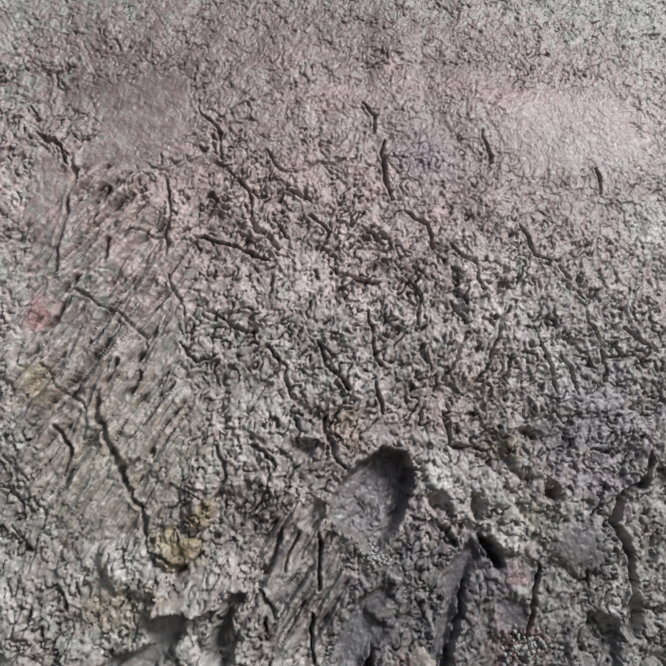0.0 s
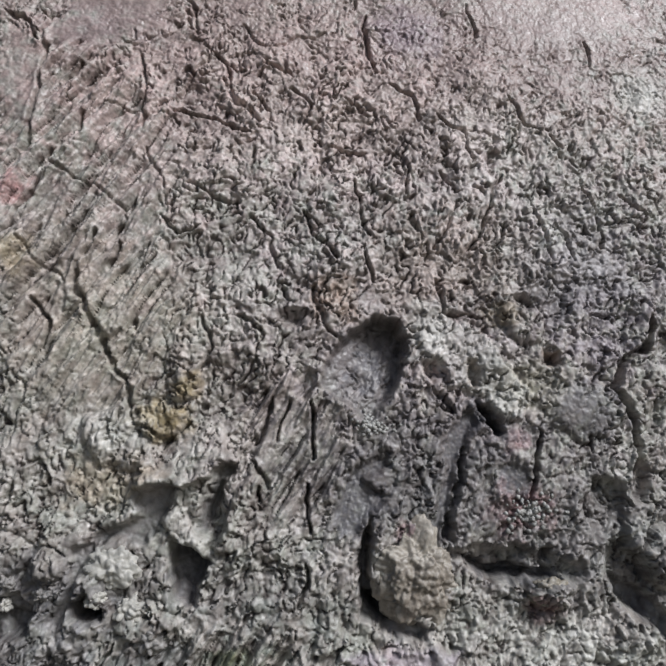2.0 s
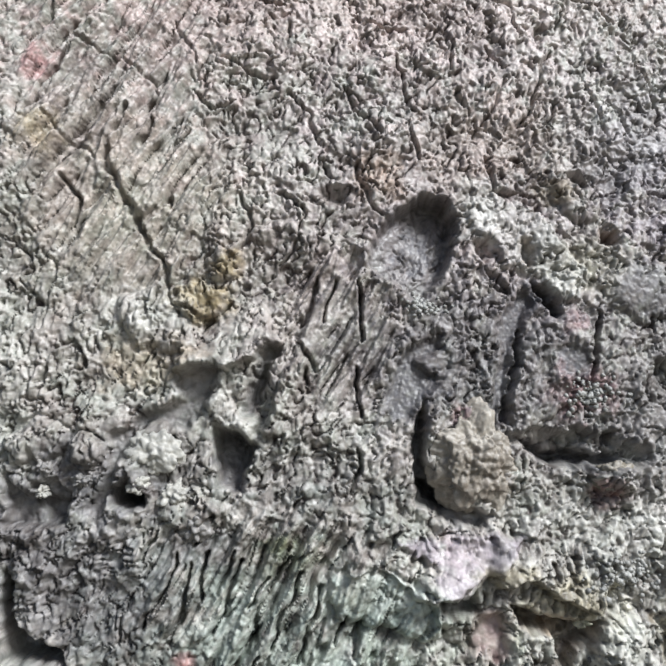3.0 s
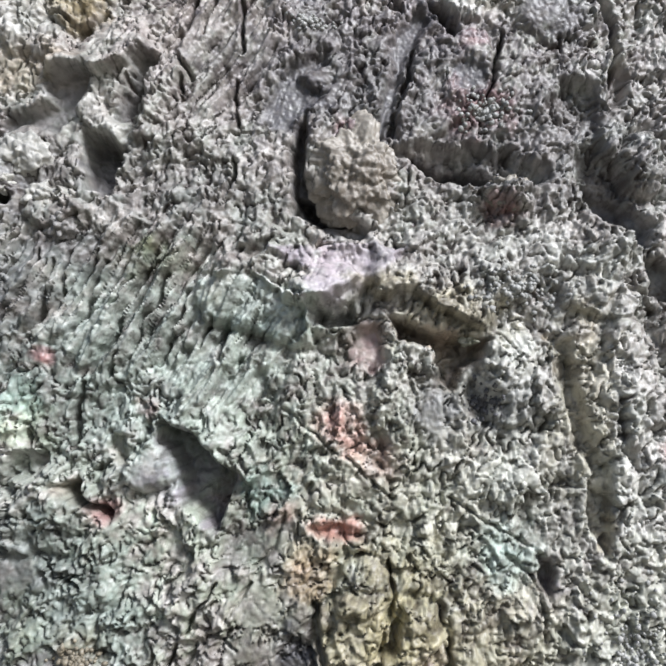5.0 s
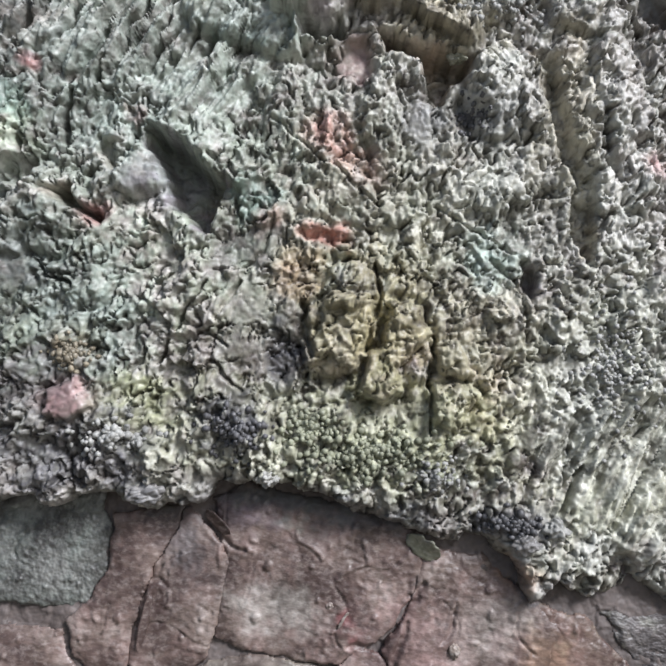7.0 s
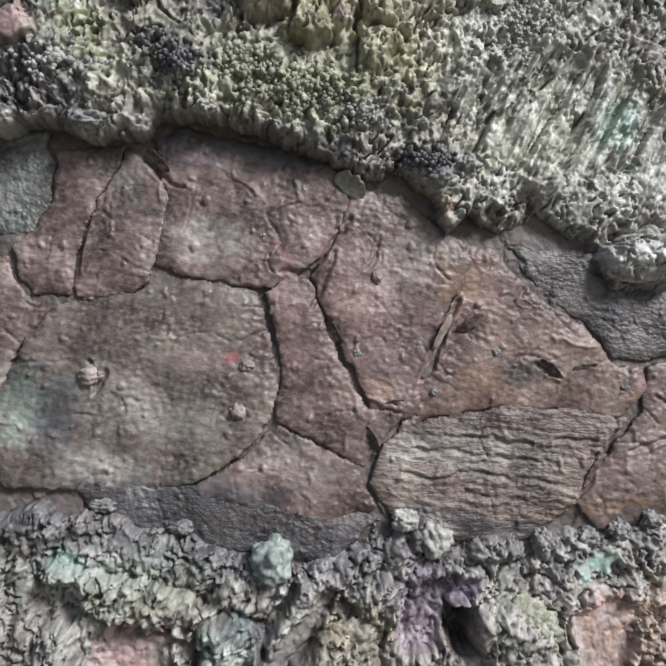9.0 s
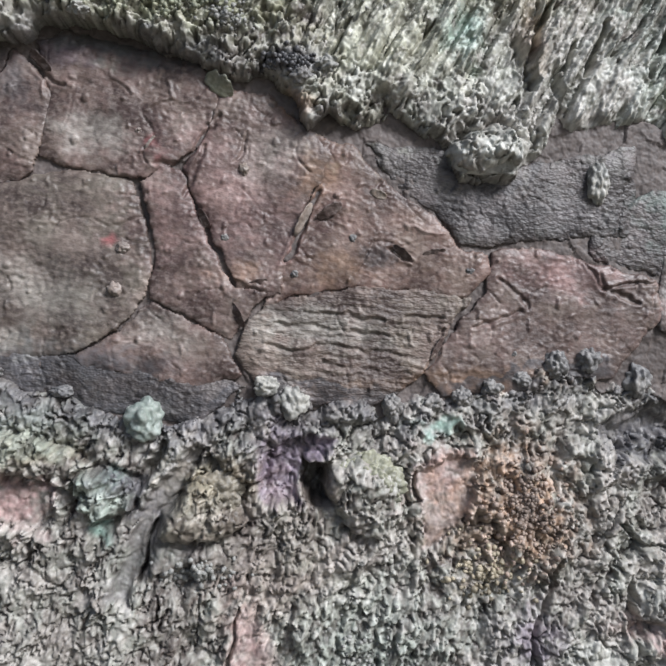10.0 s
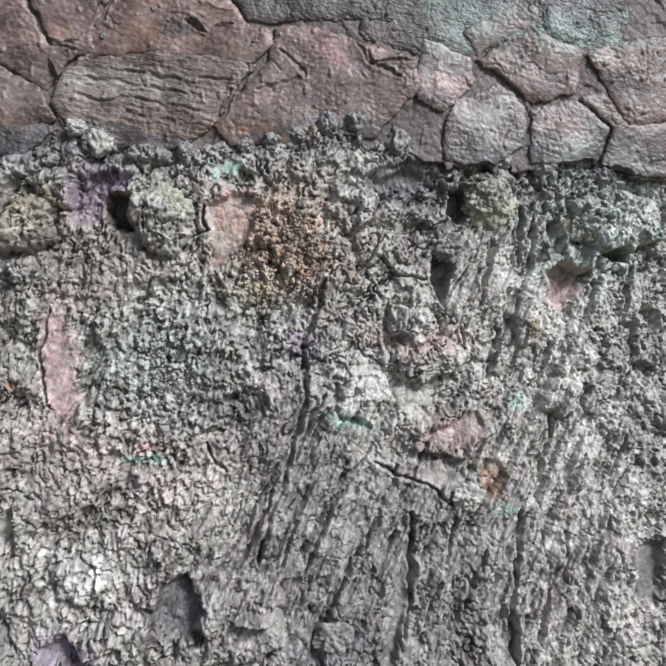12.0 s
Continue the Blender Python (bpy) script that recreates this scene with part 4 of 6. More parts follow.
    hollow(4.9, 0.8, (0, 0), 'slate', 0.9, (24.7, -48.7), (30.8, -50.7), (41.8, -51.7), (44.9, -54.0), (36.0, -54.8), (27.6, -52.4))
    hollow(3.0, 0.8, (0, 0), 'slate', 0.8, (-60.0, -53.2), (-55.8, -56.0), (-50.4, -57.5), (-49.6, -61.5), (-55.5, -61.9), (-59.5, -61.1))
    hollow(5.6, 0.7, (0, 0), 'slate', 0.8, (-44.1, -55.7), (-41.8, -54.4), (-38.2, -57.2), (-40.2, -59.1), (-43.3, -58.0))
    mound(1.0, 0.1, 'pale', 0.45, (17.3, -6.3), (23.3, -3.7), (29.8, -6.1), (35.2, -12.8), (39.7, -19.3), (37.6, -24.1), (34.3, -24.1), (30.5, -19.3), (24.1, -17.7), (22.7, -12.9), (18.7, -11.3))
    mound(1.2, 0.3, 'ochre', 0.7, (-33.8, -22.1), (-29.5, -21.4), (-25.7, -23.6), (-27.1, -27.4), (-30.0, -28.5), (-33.7, -25.5))
    mound(1.1, 0.2, None, 0.0, (30.0, -27.6), (39.1, -26.1), (39.4, -32.0), (37.1, -40.4), (28.8, -46.2), (23.2, -48.3), (23.6, -40.2), (27.3, -31.9))
    mound(1.2, 0.3, 'pale', 0.4, (-29.3, -42.2), (-26.1, -38.7), (-24.6, -42.3), (-20.9, -45.9), (-21.6, -48.0), (-26.0, -45.8))
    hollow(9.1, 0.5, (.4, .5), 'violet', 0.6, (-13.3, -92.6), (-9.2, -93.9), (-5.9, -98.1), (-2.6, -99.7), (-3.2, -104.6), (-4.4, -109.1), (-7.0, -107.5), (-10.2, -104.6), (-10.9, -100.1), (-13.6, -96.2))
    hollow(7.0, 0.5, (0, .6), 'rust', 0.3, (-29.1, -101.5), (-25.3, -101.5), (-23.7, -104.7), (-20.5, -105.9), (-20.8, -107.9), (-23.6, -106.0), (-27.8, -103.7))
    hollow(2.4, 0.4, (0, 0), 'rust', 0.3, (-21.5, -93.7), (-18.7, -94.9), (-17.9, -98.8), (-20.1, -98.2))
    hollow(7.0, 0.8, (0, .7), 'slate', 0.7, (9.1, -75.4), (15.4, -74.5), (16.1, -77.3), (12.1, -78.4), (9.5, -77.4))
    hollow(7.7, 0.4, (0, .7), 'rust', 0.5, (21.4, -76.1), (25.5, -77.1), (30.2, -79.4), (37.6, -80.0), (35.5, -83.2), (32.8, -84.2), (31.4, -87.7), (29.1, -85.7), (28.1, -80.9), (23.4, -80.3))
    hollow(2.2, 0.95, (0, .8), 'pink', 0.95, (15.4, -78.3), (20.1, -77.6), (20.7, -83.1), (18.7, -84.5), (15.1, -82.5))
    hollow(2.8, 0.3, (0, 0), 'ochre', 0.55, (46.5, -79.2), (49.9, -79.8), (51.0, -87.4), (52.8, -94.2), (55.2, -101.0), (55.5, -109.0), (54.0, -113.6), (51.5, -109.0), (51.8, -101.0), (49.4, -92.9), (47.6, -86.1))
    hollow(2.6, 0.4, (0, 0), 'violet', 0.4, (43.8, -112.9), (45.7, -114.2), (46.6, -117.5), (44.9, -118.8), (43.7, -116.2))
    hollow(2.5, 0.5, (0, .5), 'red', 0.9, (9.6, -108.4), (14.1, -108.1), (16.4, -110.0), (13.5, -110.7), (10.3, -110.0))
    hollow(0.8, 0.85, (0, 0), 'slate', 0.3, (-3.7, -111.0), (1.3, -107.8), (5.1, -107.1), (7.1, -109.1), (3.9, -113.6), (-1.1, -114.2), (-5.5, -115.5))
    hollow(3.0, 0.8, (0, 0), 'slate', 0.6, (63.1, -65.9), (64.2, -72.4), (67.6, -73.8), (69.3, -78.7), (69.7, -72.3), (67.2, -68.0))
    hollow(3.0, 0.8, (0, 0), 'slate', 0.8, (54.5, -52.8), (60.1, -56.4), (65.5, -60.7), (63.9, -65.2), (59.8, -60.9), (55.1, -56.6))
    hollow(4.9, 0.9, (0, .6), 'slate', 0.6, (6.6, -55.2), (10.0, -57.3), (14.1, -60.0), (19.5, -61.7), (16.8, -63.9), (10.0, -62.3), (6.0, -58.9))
    mound(1.2, 0.8, 'violet', 0.6, (2.7, -65.7), (8.7, -64.5), (20.2, -64.9), (23.6, -65.9), (20.1, -70.6), (14.1, -74.2), (8.1, -74.7), (7.4, -71.6), (10.1, -70.1))
    mound(2.0, 0.1, 'teal', 0.42, (-8.1, -70.9), (-5.2, -69.4), (1.5, -71.0), (8.8, -74.7), (9.5, -80.5), (6.2, -81.2), (-0.4, -78.6), (-6.3, -77.4), (-8.3, -74.7))
    mound(2.8, 0.1, 'ochre', 0.5, (10.3, -120.6), (14.8, -118.0), (19.9, -118.7), (21.2, -123.1), (17.9, -129.4), (14.1, -130.6), (11.0, -130.6), (9.7, -125.6))
    mound(3.0, 0.1, 'ochre', 0.5, (23.1, -119.3), (27.6, -120.0), (28.8, -124.4), (24.3, -129.4), (24.9, -133.2), (21.7, -134.4), (18.6, -133.1), (19.2, -127.5), (22.4, -125.7))
    mound(1.7, 0.1, 'moss', 0.3, (30.1, -126.3), (33.3, -125.7), (35.2, -130.1), (33.2, -130.7), (29.4, -128.8))
    mound(2.3, 0.1, 'ochre', 0.4, (28.7, -132.6), (33.2, -131.4), (36.4, -133.3), (33.1, -138.8), (29.3, -137.5))
    mound(1.6, 0.3, 'pale', 0.4, (46.9, -68.1), (53.8, -69.8), (62.0, -73.2), (59.8, -76.1), (54.2, -76.2), (49.4, -74.2))
    mound(0.9, 0.1, None, 0.0, (8.3, -98.0), (15.4, -97.9), (23.3, -101.2), (27.1, -105.8), (24.5, -107.7), (16.7, -107.1), (9.6, -104.5))
    mound(2.0, 0.9, 'pink', 0.9, (-27.9, -132.7), (-23.7, -130.9), (-21.7, -134.6), (-24.7, -137.0), (-27.7, -136.3))
    hollow(8.4, 0.4, (0, 0), None, 0.0, (43.0, -225.8), (47.5, -226.3), (47.0, -230.8), (48.6, -234.2), (44.5, -233.2), (42.5, -229.9))
    hollow(2.0, 0.4, (0, 0), 'violet', 0.95, (36.5, -224.0), (43.8, -220.9), (48.7, -221.8), (47.1, -225.1), (43.0, -225.8), (42.1, -233.1), (36.4, -232.9), (34.8, -228.8))
    hollow(2.0, 0.85, (0, 0), 'slate', 0.6, (22.9, -222.8), (25.3, -223.7), (18.3, -236.3), (16.0, -243.3), (12.2, -249.4), (9.1, -247.7), (13.6, -236.1), (16.7, -229.8))
    mound(3.4, 0.05, None, 0.0, (47.0, -226.7), (52.8, -225.2), (60.4, -228.8), (62.0, -235.5), (56.9, -239.4), (51.9, -238.4), (47.8, -233.3))
    mound(3.4, 0.05, 'ochre', 0.3, (18.3, -234.7), (24.5, -228.5), (29.3, -230.3), (32.4, -236.0), (26.9, -239.0), (21.4, -238.8), (17.9, -237.9))
    mound(3.0, 0.05, None, 0.0, (26.9, -223.7), (32.5, -220.6), (36.5, -223.2), (35.6, -228.8), (32.4, -228.7), (28.5, -227.0))
    mound(3.4, 0.05, 'teal', 0.4, (3.7, -227.0), (8.3, -225.6), (12.8, -228.1), (12.9, -232.9), (8.3, -235.1), (4.5, -232.6))
    hollow(0.6, 0.85, (0, 0), 'pink', 0.35, (62.1, -228.0), (70.6, -225.7), (75.8, -226.7), (73.9, -234.3), (67.8, -241.5), (64.4, -242.2), (64.5, -234.8))
    hollow(5.6, 0.5, (0, 0), 'slate', 0.6, (119.6, -223.8), (123.7, -222.7), (124.7, -228.6), (121.5, -231.6), (118.5, -228.7))
    hollow(4.9, 0.4, (0, 0), 'slate', 0.5, (115.3, -237.6), (120.4, -236.6), (119.3, -244.4), (117.2, -250.3), (114.7, -244.5))
    hollow(4.9, 0.6, (0, .6), 'red', 0.5, (143.3, -242.3), (147.7, -239.3), (151.9, -242.3), (155.2, -242.2), (149.6, -248.3), (145.2, -250.3))
    hollow(7.7, 0.4, (0, 0), None, 0.0, (157.5, -238.1), (163.1, -235.0), (163.5, -240.1), (159.6, -240.2))
    hollow(3.0, 0.4, (0, 0), None, 0.0, (143.0, -230.2), (146.8, -231.2), (147.7, -238.2), (144.4, -239.3))
    hollow(3.0, 0.85, (.4, .4), 'slate', 0.9, (54.8, -307.8), (60.1, -307.2), (63.6, -313.3), (61.1, -318.9), (56.7, -318.6), (54.1, -312.7))
    hollow(3.0, 0.8, (0, 0), 'slate', 0.8, (86.8, -318.8), (91.5, -314.0), (89.5, -320.6), (88.5, -326.2), (84.9, -326.0))
    hollow(2.0, 0.85, (.5, 0), 'slate', 0.6, (107.9, -300.9), (110.0, -297.4), (109.1, -307.2), (107.3, -316.6), (104.1, -327.2), (101.3, -327.0), (104.6, -313.0))
    hollow(2.0, 0.9, (.3, 0), 'slate', 0.7, (162.2, -305.2), (168.7, -304.6), (167.2, -318.2), (161.9, -318.8))
    hollow(3.0, 0.6, (0, 0), 'violet', 0.7, (30.8, -319.4), (35.6, -317.3), (39.2, -322.9), (30.9, -322.4))
    hollow(1.5, 0.7, (0, 0), 'slate', 0.8, (100.5, -224.2), (114.5, -222.9), (119.6, -218.8), (123.8, -215.7), (113.5, -216.0), (103.5, -218.3), (99.5, -221.4))
    mound(3.4, 0.05, 'moss', 0.4, (122.7, -221.7), (132.1, -217.4), (135.7, -220.3), (133.0, -228.4), (126.7, -229.5))
    mound(3.0, 0.05, 'teal', 0.3, (149.0, -226.1), (160.1, -221.7), (172.3, -225.5), (173.2, -233.8), (160.8, -238.1), (151.0, -234.2))
    mound(2.0, 0.1, None, 0.0, (64.5, -319.1), (72.5, -314.6), (79.6, -315.9), (80.5, -321.7), (74.2, -324.6), (63.7, -323.9))
    mound(1.5, 0.2, 'pale', 0.8, (32.7, -304.1), (37.6, -302.7), (42.8, -307.2), (39.6, -311.1), (34.5, -309.2))
    mound(1.4, 0.3, 'pale', 0.7, (93.2, -265.4), (102.0, -263.7), (104.8, -270.4), (100.8, -276.8), (93.1, -273.9))
    hollow(0.8, 0.8, (0, 0), 'pink', 0.5, (108.5, -280.3), (117.5, -277.2), (124.7, -273.6), (126.5, -278.4), (121.3, -283.0))
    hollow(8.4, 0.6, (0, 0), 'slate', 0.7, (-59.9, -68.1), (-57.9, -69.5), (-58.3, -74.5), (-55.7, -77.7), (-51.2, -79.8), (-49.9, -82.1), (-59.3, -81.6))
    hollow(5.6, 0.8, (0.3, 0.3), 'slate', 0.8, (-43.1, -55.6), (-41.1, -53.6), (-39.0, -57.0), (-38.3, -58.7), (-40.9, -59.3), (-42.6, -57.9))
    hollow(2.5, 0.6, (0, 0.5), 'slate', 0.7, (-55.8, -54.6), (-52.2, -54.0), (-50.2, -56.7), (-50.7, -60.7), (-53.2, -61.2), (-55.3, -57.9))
    hollow(2.5, 0.4, (0, 0), 'rust', 0.4, (27.8, -12.4), (29.4, -12.8), (30.1, -15.6), (28.6, -17.7), (26.9, -15.7))
    hollow(1.6, 0.3, (0.5, 0.5), None, 0, (-9.5, -5.1), (-5.7, -3.8), (-4.2, -5.8), (-6.5, -7.4), (-9.1, -6.7))
    hollow(3.0, 0.3, (0, 0), 'rust', 0.4, (43.1, -10.9), (46.1, -10.4), (46.2, -13.3), (43.6, -13.8))


lay_out()

# Relief of the crust: torn layers, then scales, grains and fibres
def layers(v, step, sharp):
    n = np.floor(v / step)
    return step * (n + fade(v / step - n, 1 - sharp, 1))


wob_x = 0.9 * perlin(X, Z, 3.4, 5) + 0.45 * perlin(X, Z, 1.5, 7)
wob_z = 0.9 * perlin(X, Z, 3.4, 6) + 0.45 * perlin(X, Z, 1.5, 8)
A, B = X + wob_x, Z + wob_z
c, s = math.cos(radians(66)), math.sin(radians(66))
bend = 1.6 * perlin(X, Z, 13, 16) + 0.7 * perlin(X, Z, 5, 23)
U, V = X * c + Z * s + 0.6 * wob_x, Z * c - X * s + 0.3 * wob_z + bend


def ridges(n, width):
    """Thin crests along the zero lines of a noise."""
    return 1 - fade(np.abs(n), 0, width)


some = fade(perlin(X, Z, 2.8, 13), -0.25, 0.2)
few = fade(perlin(X, Z, 5.0, 19), -0.05, 0.25)
# thin peeling layers with sharp rims
flakes = 1.3 * perlin(A, B, 9, 36) + 1.0 * perlin(U / 1.6, V, 3.8, 37) + 0.45 * perlin(A, B, 1.9, 38)
peel = layers(flakes, 0.6, 0.16)
# curled wrinkles, a little drawn out along the grain of the wood, and hair cracks
wrinkle = perlin(U / 1.9 + 0.5 * wob_z, V + 0.7 * wob_x, 1.6, 10)
wrinkle2 = perlin(A * 1.1, B, 1.35, 11)
hair = perlin(U / 1.8 + wob_x, V + wob_z, 2.6, 14)
hair2 = perlin(A, B, 2.1, 15)
hair3 = perlin(U / 1.5 + 0.6 * wob_z, V + 0.6 * wob_x, 1.35, 39)
worms = 0.42 * ridges(wrinkle, 0.3) * some + 0.24 * ridges(wrinkle2, 0.34)
often = fade(perlin(X, Z, 2.3, 40), -0.1, 0.25)
cuts = np.maximum(1.7 * ridges(hair, 0.1) * few, 1.25 * ridges(hair2, 0.12) * (1 - few) * some)
cuts = np.maximum(cuts, 0.95 * ridges(hair3, 0.15) * often)
scaly = 0.95 * peel + worms - cuts
# torn sheets that lie askew, on the thicker bark below
sheet_high, sheet_d, sheet_tone = facets(U / 1.5 + 1.2 * wob_x, V + 1.2 * wob_z, 6.5, 48)
thick = 1 - fade(Z, -70, -30)
torn = thick * (1.0 * sheet_high - 0.7 * fade(sheet_d, 0.62, 0.85))
# granules of pale lichen that stand on the bark, some of them missing
bead_high, d1, bead_tone = facets(U / 1.5 + 0.9 * wob_z, V + 0.9 * wob_x, 1.35, 20)
small_high, d2, small_tone = facets(A, B, 1.0, 21)
stands = (1 - fade(d1 + 0.2 * perlin(A, B, 0.9, 22), 0.4, 0.62)) * (0.3 + 0.7 * fade(bead_tone, -0.6, -0.1))
grainy = 0.85 * stands + 0.3 * bead_high * stands + 0.2 * (1 - fade(d2, 0.35, 0.65)) + 0.8 * peel + 0.6 * worms - 0.75 * cuts
# long fibres
grain_u, grain_v = X * math.cos(radians(59)) + Z * math.sin(radians(59)), Z * math.cos(radians(59)) - X * math.sin(radians(59)) + 0.6 * perlin(X, Z, 11, 16) + 0.12 * wob_x
strand = perlin(grain_u / 9.0, grain_v, 2.4, 30)
thread = perlin(grain_u / 7.0, grain_v, 0.9, 31)
fibre = layers(2.4 * strand, 0.8, 0.2) + 0.7 * thread + 0.5 * ridges(thread, 0.3) - 2.6 * ridges(strand + 0.3, 0.08) * (0.35 + 0.65 * some) + 0.3 * peel + 0.4 * worms - 0.25 * cuts
g, f = np.clip(np.where(Z < -135, 0.9, 0.6) * ZONES["grain"] + 0.3 * perlin(X, Z, 7, 17), 0, 1), np.clip(ZONES["fibre"] * np.where(Z < -200, 0.7, 1.2) + 0.25 * perlin(X, Z, 6, 18), 0, 1)
fine = (scaly * (1 - g) + grainy * g) * (1 - f) + fibre * f
even = np.clip(SMOOTH, 0, 1)
calm = (1 - 0.9 * even) * (0.7 + 0.4 * fade(perlin(X, Z, 9, 26) + 0.5 * perlin(X, Z, 4, 27), -0.4, 0.3))
upper_skin = fade(Z + 0.25 * X + 6 * perlin(X, Z, 14, 47), 34, 74)
broad = 0.9 * perlin(X, Z, 24, 33) + 0.5 * perlin(X, Z, 11, 34)
HIGH += broad * (1 - 0.5 * even) + torn * (1 - even) * (1 - 0.7 * f) + fine * calm * (1 - 0.55 * upper_skin) * (0.95 + 0.1 * thick)

TONE = 0.45 + 0.14 * perlin(X, Z, 16, 28) + 0.14 * perlin(A, B, 4, 29) + 0.2 * perlin(A, B, 1.3, 32) + 0.1 * np.round(1.5 * perlin(A, B, 9, 36)) * (1 - g)
# wrinkle crests and fibres paler: their lit look put into the tone
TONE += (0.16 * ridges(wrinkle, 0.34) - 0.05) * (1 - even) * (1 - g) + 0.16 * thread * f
# pale lichen granules, the gaps between them darkened as if shaded
TONE += g * (1 - even) * (0.34 * stands - 0.14 + 0.1 * bead_tone + 0.06 * small_tone)
TONE += 0.1 * sheet_tone * thick
# hair cracks darker: crevice shade painted into the tone
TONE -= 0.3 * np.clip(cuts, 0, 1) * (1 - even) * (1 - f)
TONE = TONE * (1 - 0.75 * upper_skin) + 0.33 * upper_skin
TINTS["tone"] = TONE.astype(np.float32)

# Edges of the crust above and below the bare brown band
UPPER, LOWER = [(-33.5, -149.1), (-27.8, -149.8), (-21.8, -148.1), (-13.9, -150.4), (-4.6, -148.4), (-0.9, -146.4), (5.4, -146.6), (11.1, -148.4), (18.8, -152.0), (24.3, -152.6), (28.5, -155.7), (35.1, -154.9), (39.0, -157.2), (42.2, -160.8), (44.2, -165.2), (48.3, -161.5), (53.5, -165.4), (60.3, -161.6), (64.9, -164.9), (71.1, -169.4), (72.8, -175.7), (84.1, -174.2), (87.3, -172.4), (91.8, -165.0), (106.2, -163.9), (118.1, -167.6), (131.3, -163.4), (140.2, -166.3), (148.6, -166.8), (155.0, -176.9), (161.5, -172.2)], [(-19.4, -208.8), (-12.8, -209.6), (-2.7, -212.0), (4.1, -214.6), (11.0, -216.5), (22.8, -219.0), (30.0, -214.3), (38.0, -211.3), (43.0, -214.0), (51.1, -213.8), (59.2, -215.9), (68.3, -214.3), (84.0, -211.8), (88.3, -209.7), (106.4, -211.1), (113.3, -214.8), (125.5, -215.5), (137.9, -215.2), (154.9, -213.8), (165.7, -216.6), (172.3, -216.9)]
ragged = 1.9 * perlin(X, Z, 4.5, 50) + 0.6 * perlin(X, Z, 2.0, 51)
over = Z + ragged - np.interp(X, *zip(*UPPER))
under = np.interp(X, *zip(*LOWER)) - Z + ragged
seen_from = np.interp(Z, (-345, -310, -262, -235, -130, -90, -60, 95), (2, 2, -22, -36, -44, -66, -70, -79.5))
seen_to = np.interp(Z, (-345, -230, -200, -150, -110, 0, 95), (184, 184, 182, 176, 140, 90, 100))
inside = (X > seen_from) & (X < seen_to)
for edge in (over, under):
    e = np.clip(edge, 0, 9)
    HIGH -= np.where(edge > 0, 2.4 * np.exp(-e / 0.9) + (1.3 if edge is over else 0.7) * np.exp(-np.clip(edge, 0, 40) / 5.0), 0)
FACE = crust_face(X, Z) - HIGH
# a patchy dark slate rim where the crust breaks off
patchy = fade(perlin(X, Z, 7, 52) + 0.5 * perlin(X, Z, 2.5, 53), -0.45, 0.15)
TINTS["slate"] = np.maximum(TINTS["slate"], np.where(under > -2, 0.9 * patchy * (1 - fade(under, 2.5, 9.0)), 0)).astype(np.float32)
TINTS["slate"] = np.maximum(TINTS["slate"], np.where(over > -2, 0.6 * patchy * (1 - fade(over, 0.5, 2.8)), 0)).astype(np.float32)
bed_flake, bed_d, bed_t = facets(A, B, 4.0, 62)
BED = plate_face(X, Z) + 1.0 - 0.3 * bed_flake - 0.25 * perlin(X, Z, 4, 60) - 0.12 * perlin(X, Z, 1.2, 61)

# The tree
tree = new("tree_trunk")
tree.location = (0.05, 0.5, 0)
tagged(tree, "old tree trunk with flaking grey and brown lichen-spotted bark", "tree")


def part(name, mesh, material, parent, label=""):
    if isinstance(mesh, bmesh.types.BMesh):
        bm, mesh = mesh, bpy.data.meshes.new(name)
        bm.to_mesh(mesh)
        bm.free()
    mesh.materials.append(material)
    mesh.shade_smooth()
    ob = new(name, mesh)
    ob.parent = parent
    ob.matrix_parent_inverse = parent.matrix_basis.inverted()
    return tagged(ob, label)


def sheet(name, keep, face, skirt, attributes=(), whole=None):
    """A mesh of the field's quads named by keep (one flag a quad), with side walls skirt mm deep."""
    keep = keep.copy()
    nx = X.shape[1]
    qz, qx = np.nonzero(keep)
    first = qz * nx + qx
    quads = np.stack([first, first + 1, first + nx + 1, first + nx], 1)
    used, back = np.unique(quads, return_inverse=True)
    back = back.reshape(-1, 4)
    count = len(used)
    co = np.stack([X.ravel()[used], face.ravel()[used], Z.ravel()[used]], 1)
    pad = np.pad(keep if whole is None else whole, 1)
    walls = []
    for a, b, dz, dx in ((0, 1, -1, 0), (1, 2, 0, 1), (2, 3, 1, 0), (3, 0, 0, -1)):
        open_side = ~pad[1 + qz + dz, 1 + qx + dx]
        walls.append(np.stack([back[open_side, b], back[open_side, a]], 1))
    walls = np.concatenate(walls)
    rim, where = np.unique(walls, return_inverse=True)
    where = where.reshape(-1, 2) + count
    low = co[rim] + (0, skirt, 0)
    sides = np.stack([walls[:, 0], walls[:, 1], where[:, 1], where[:, 0]], 1)
    co = np.concatenate([co, low]) / 1000 + (0, 0, LEVEL)
    faces = np.concatenate([back, sides])
    me = bpy.data.meshes.new(name)
    me.vertices.add(len(co))
    me.vertices.foreach_set("co", co.ravel())
    me.loops.add(faces.size)
    me.loops.foreach_set("vertex_index", faces.ravel())
    me.polygons.add(len(faces))
    me.polygons.foreach_set("loop_start", np.arange(0, faces.size, 4))
    me.update(calc_edges=True)
    for key in attributes:
        v = TINTS[key].ravel()[used]
        me.attributes.new(key, "FLOAT", "POINT").data.foreach_set("value", np.concatenate([v, v[rim]]))
    return me


def quads_of(flags):
    return flags[:-1, :-1] & flags[1:, :-1] & flags[:-1, 1:] & flags[1:, 1:]


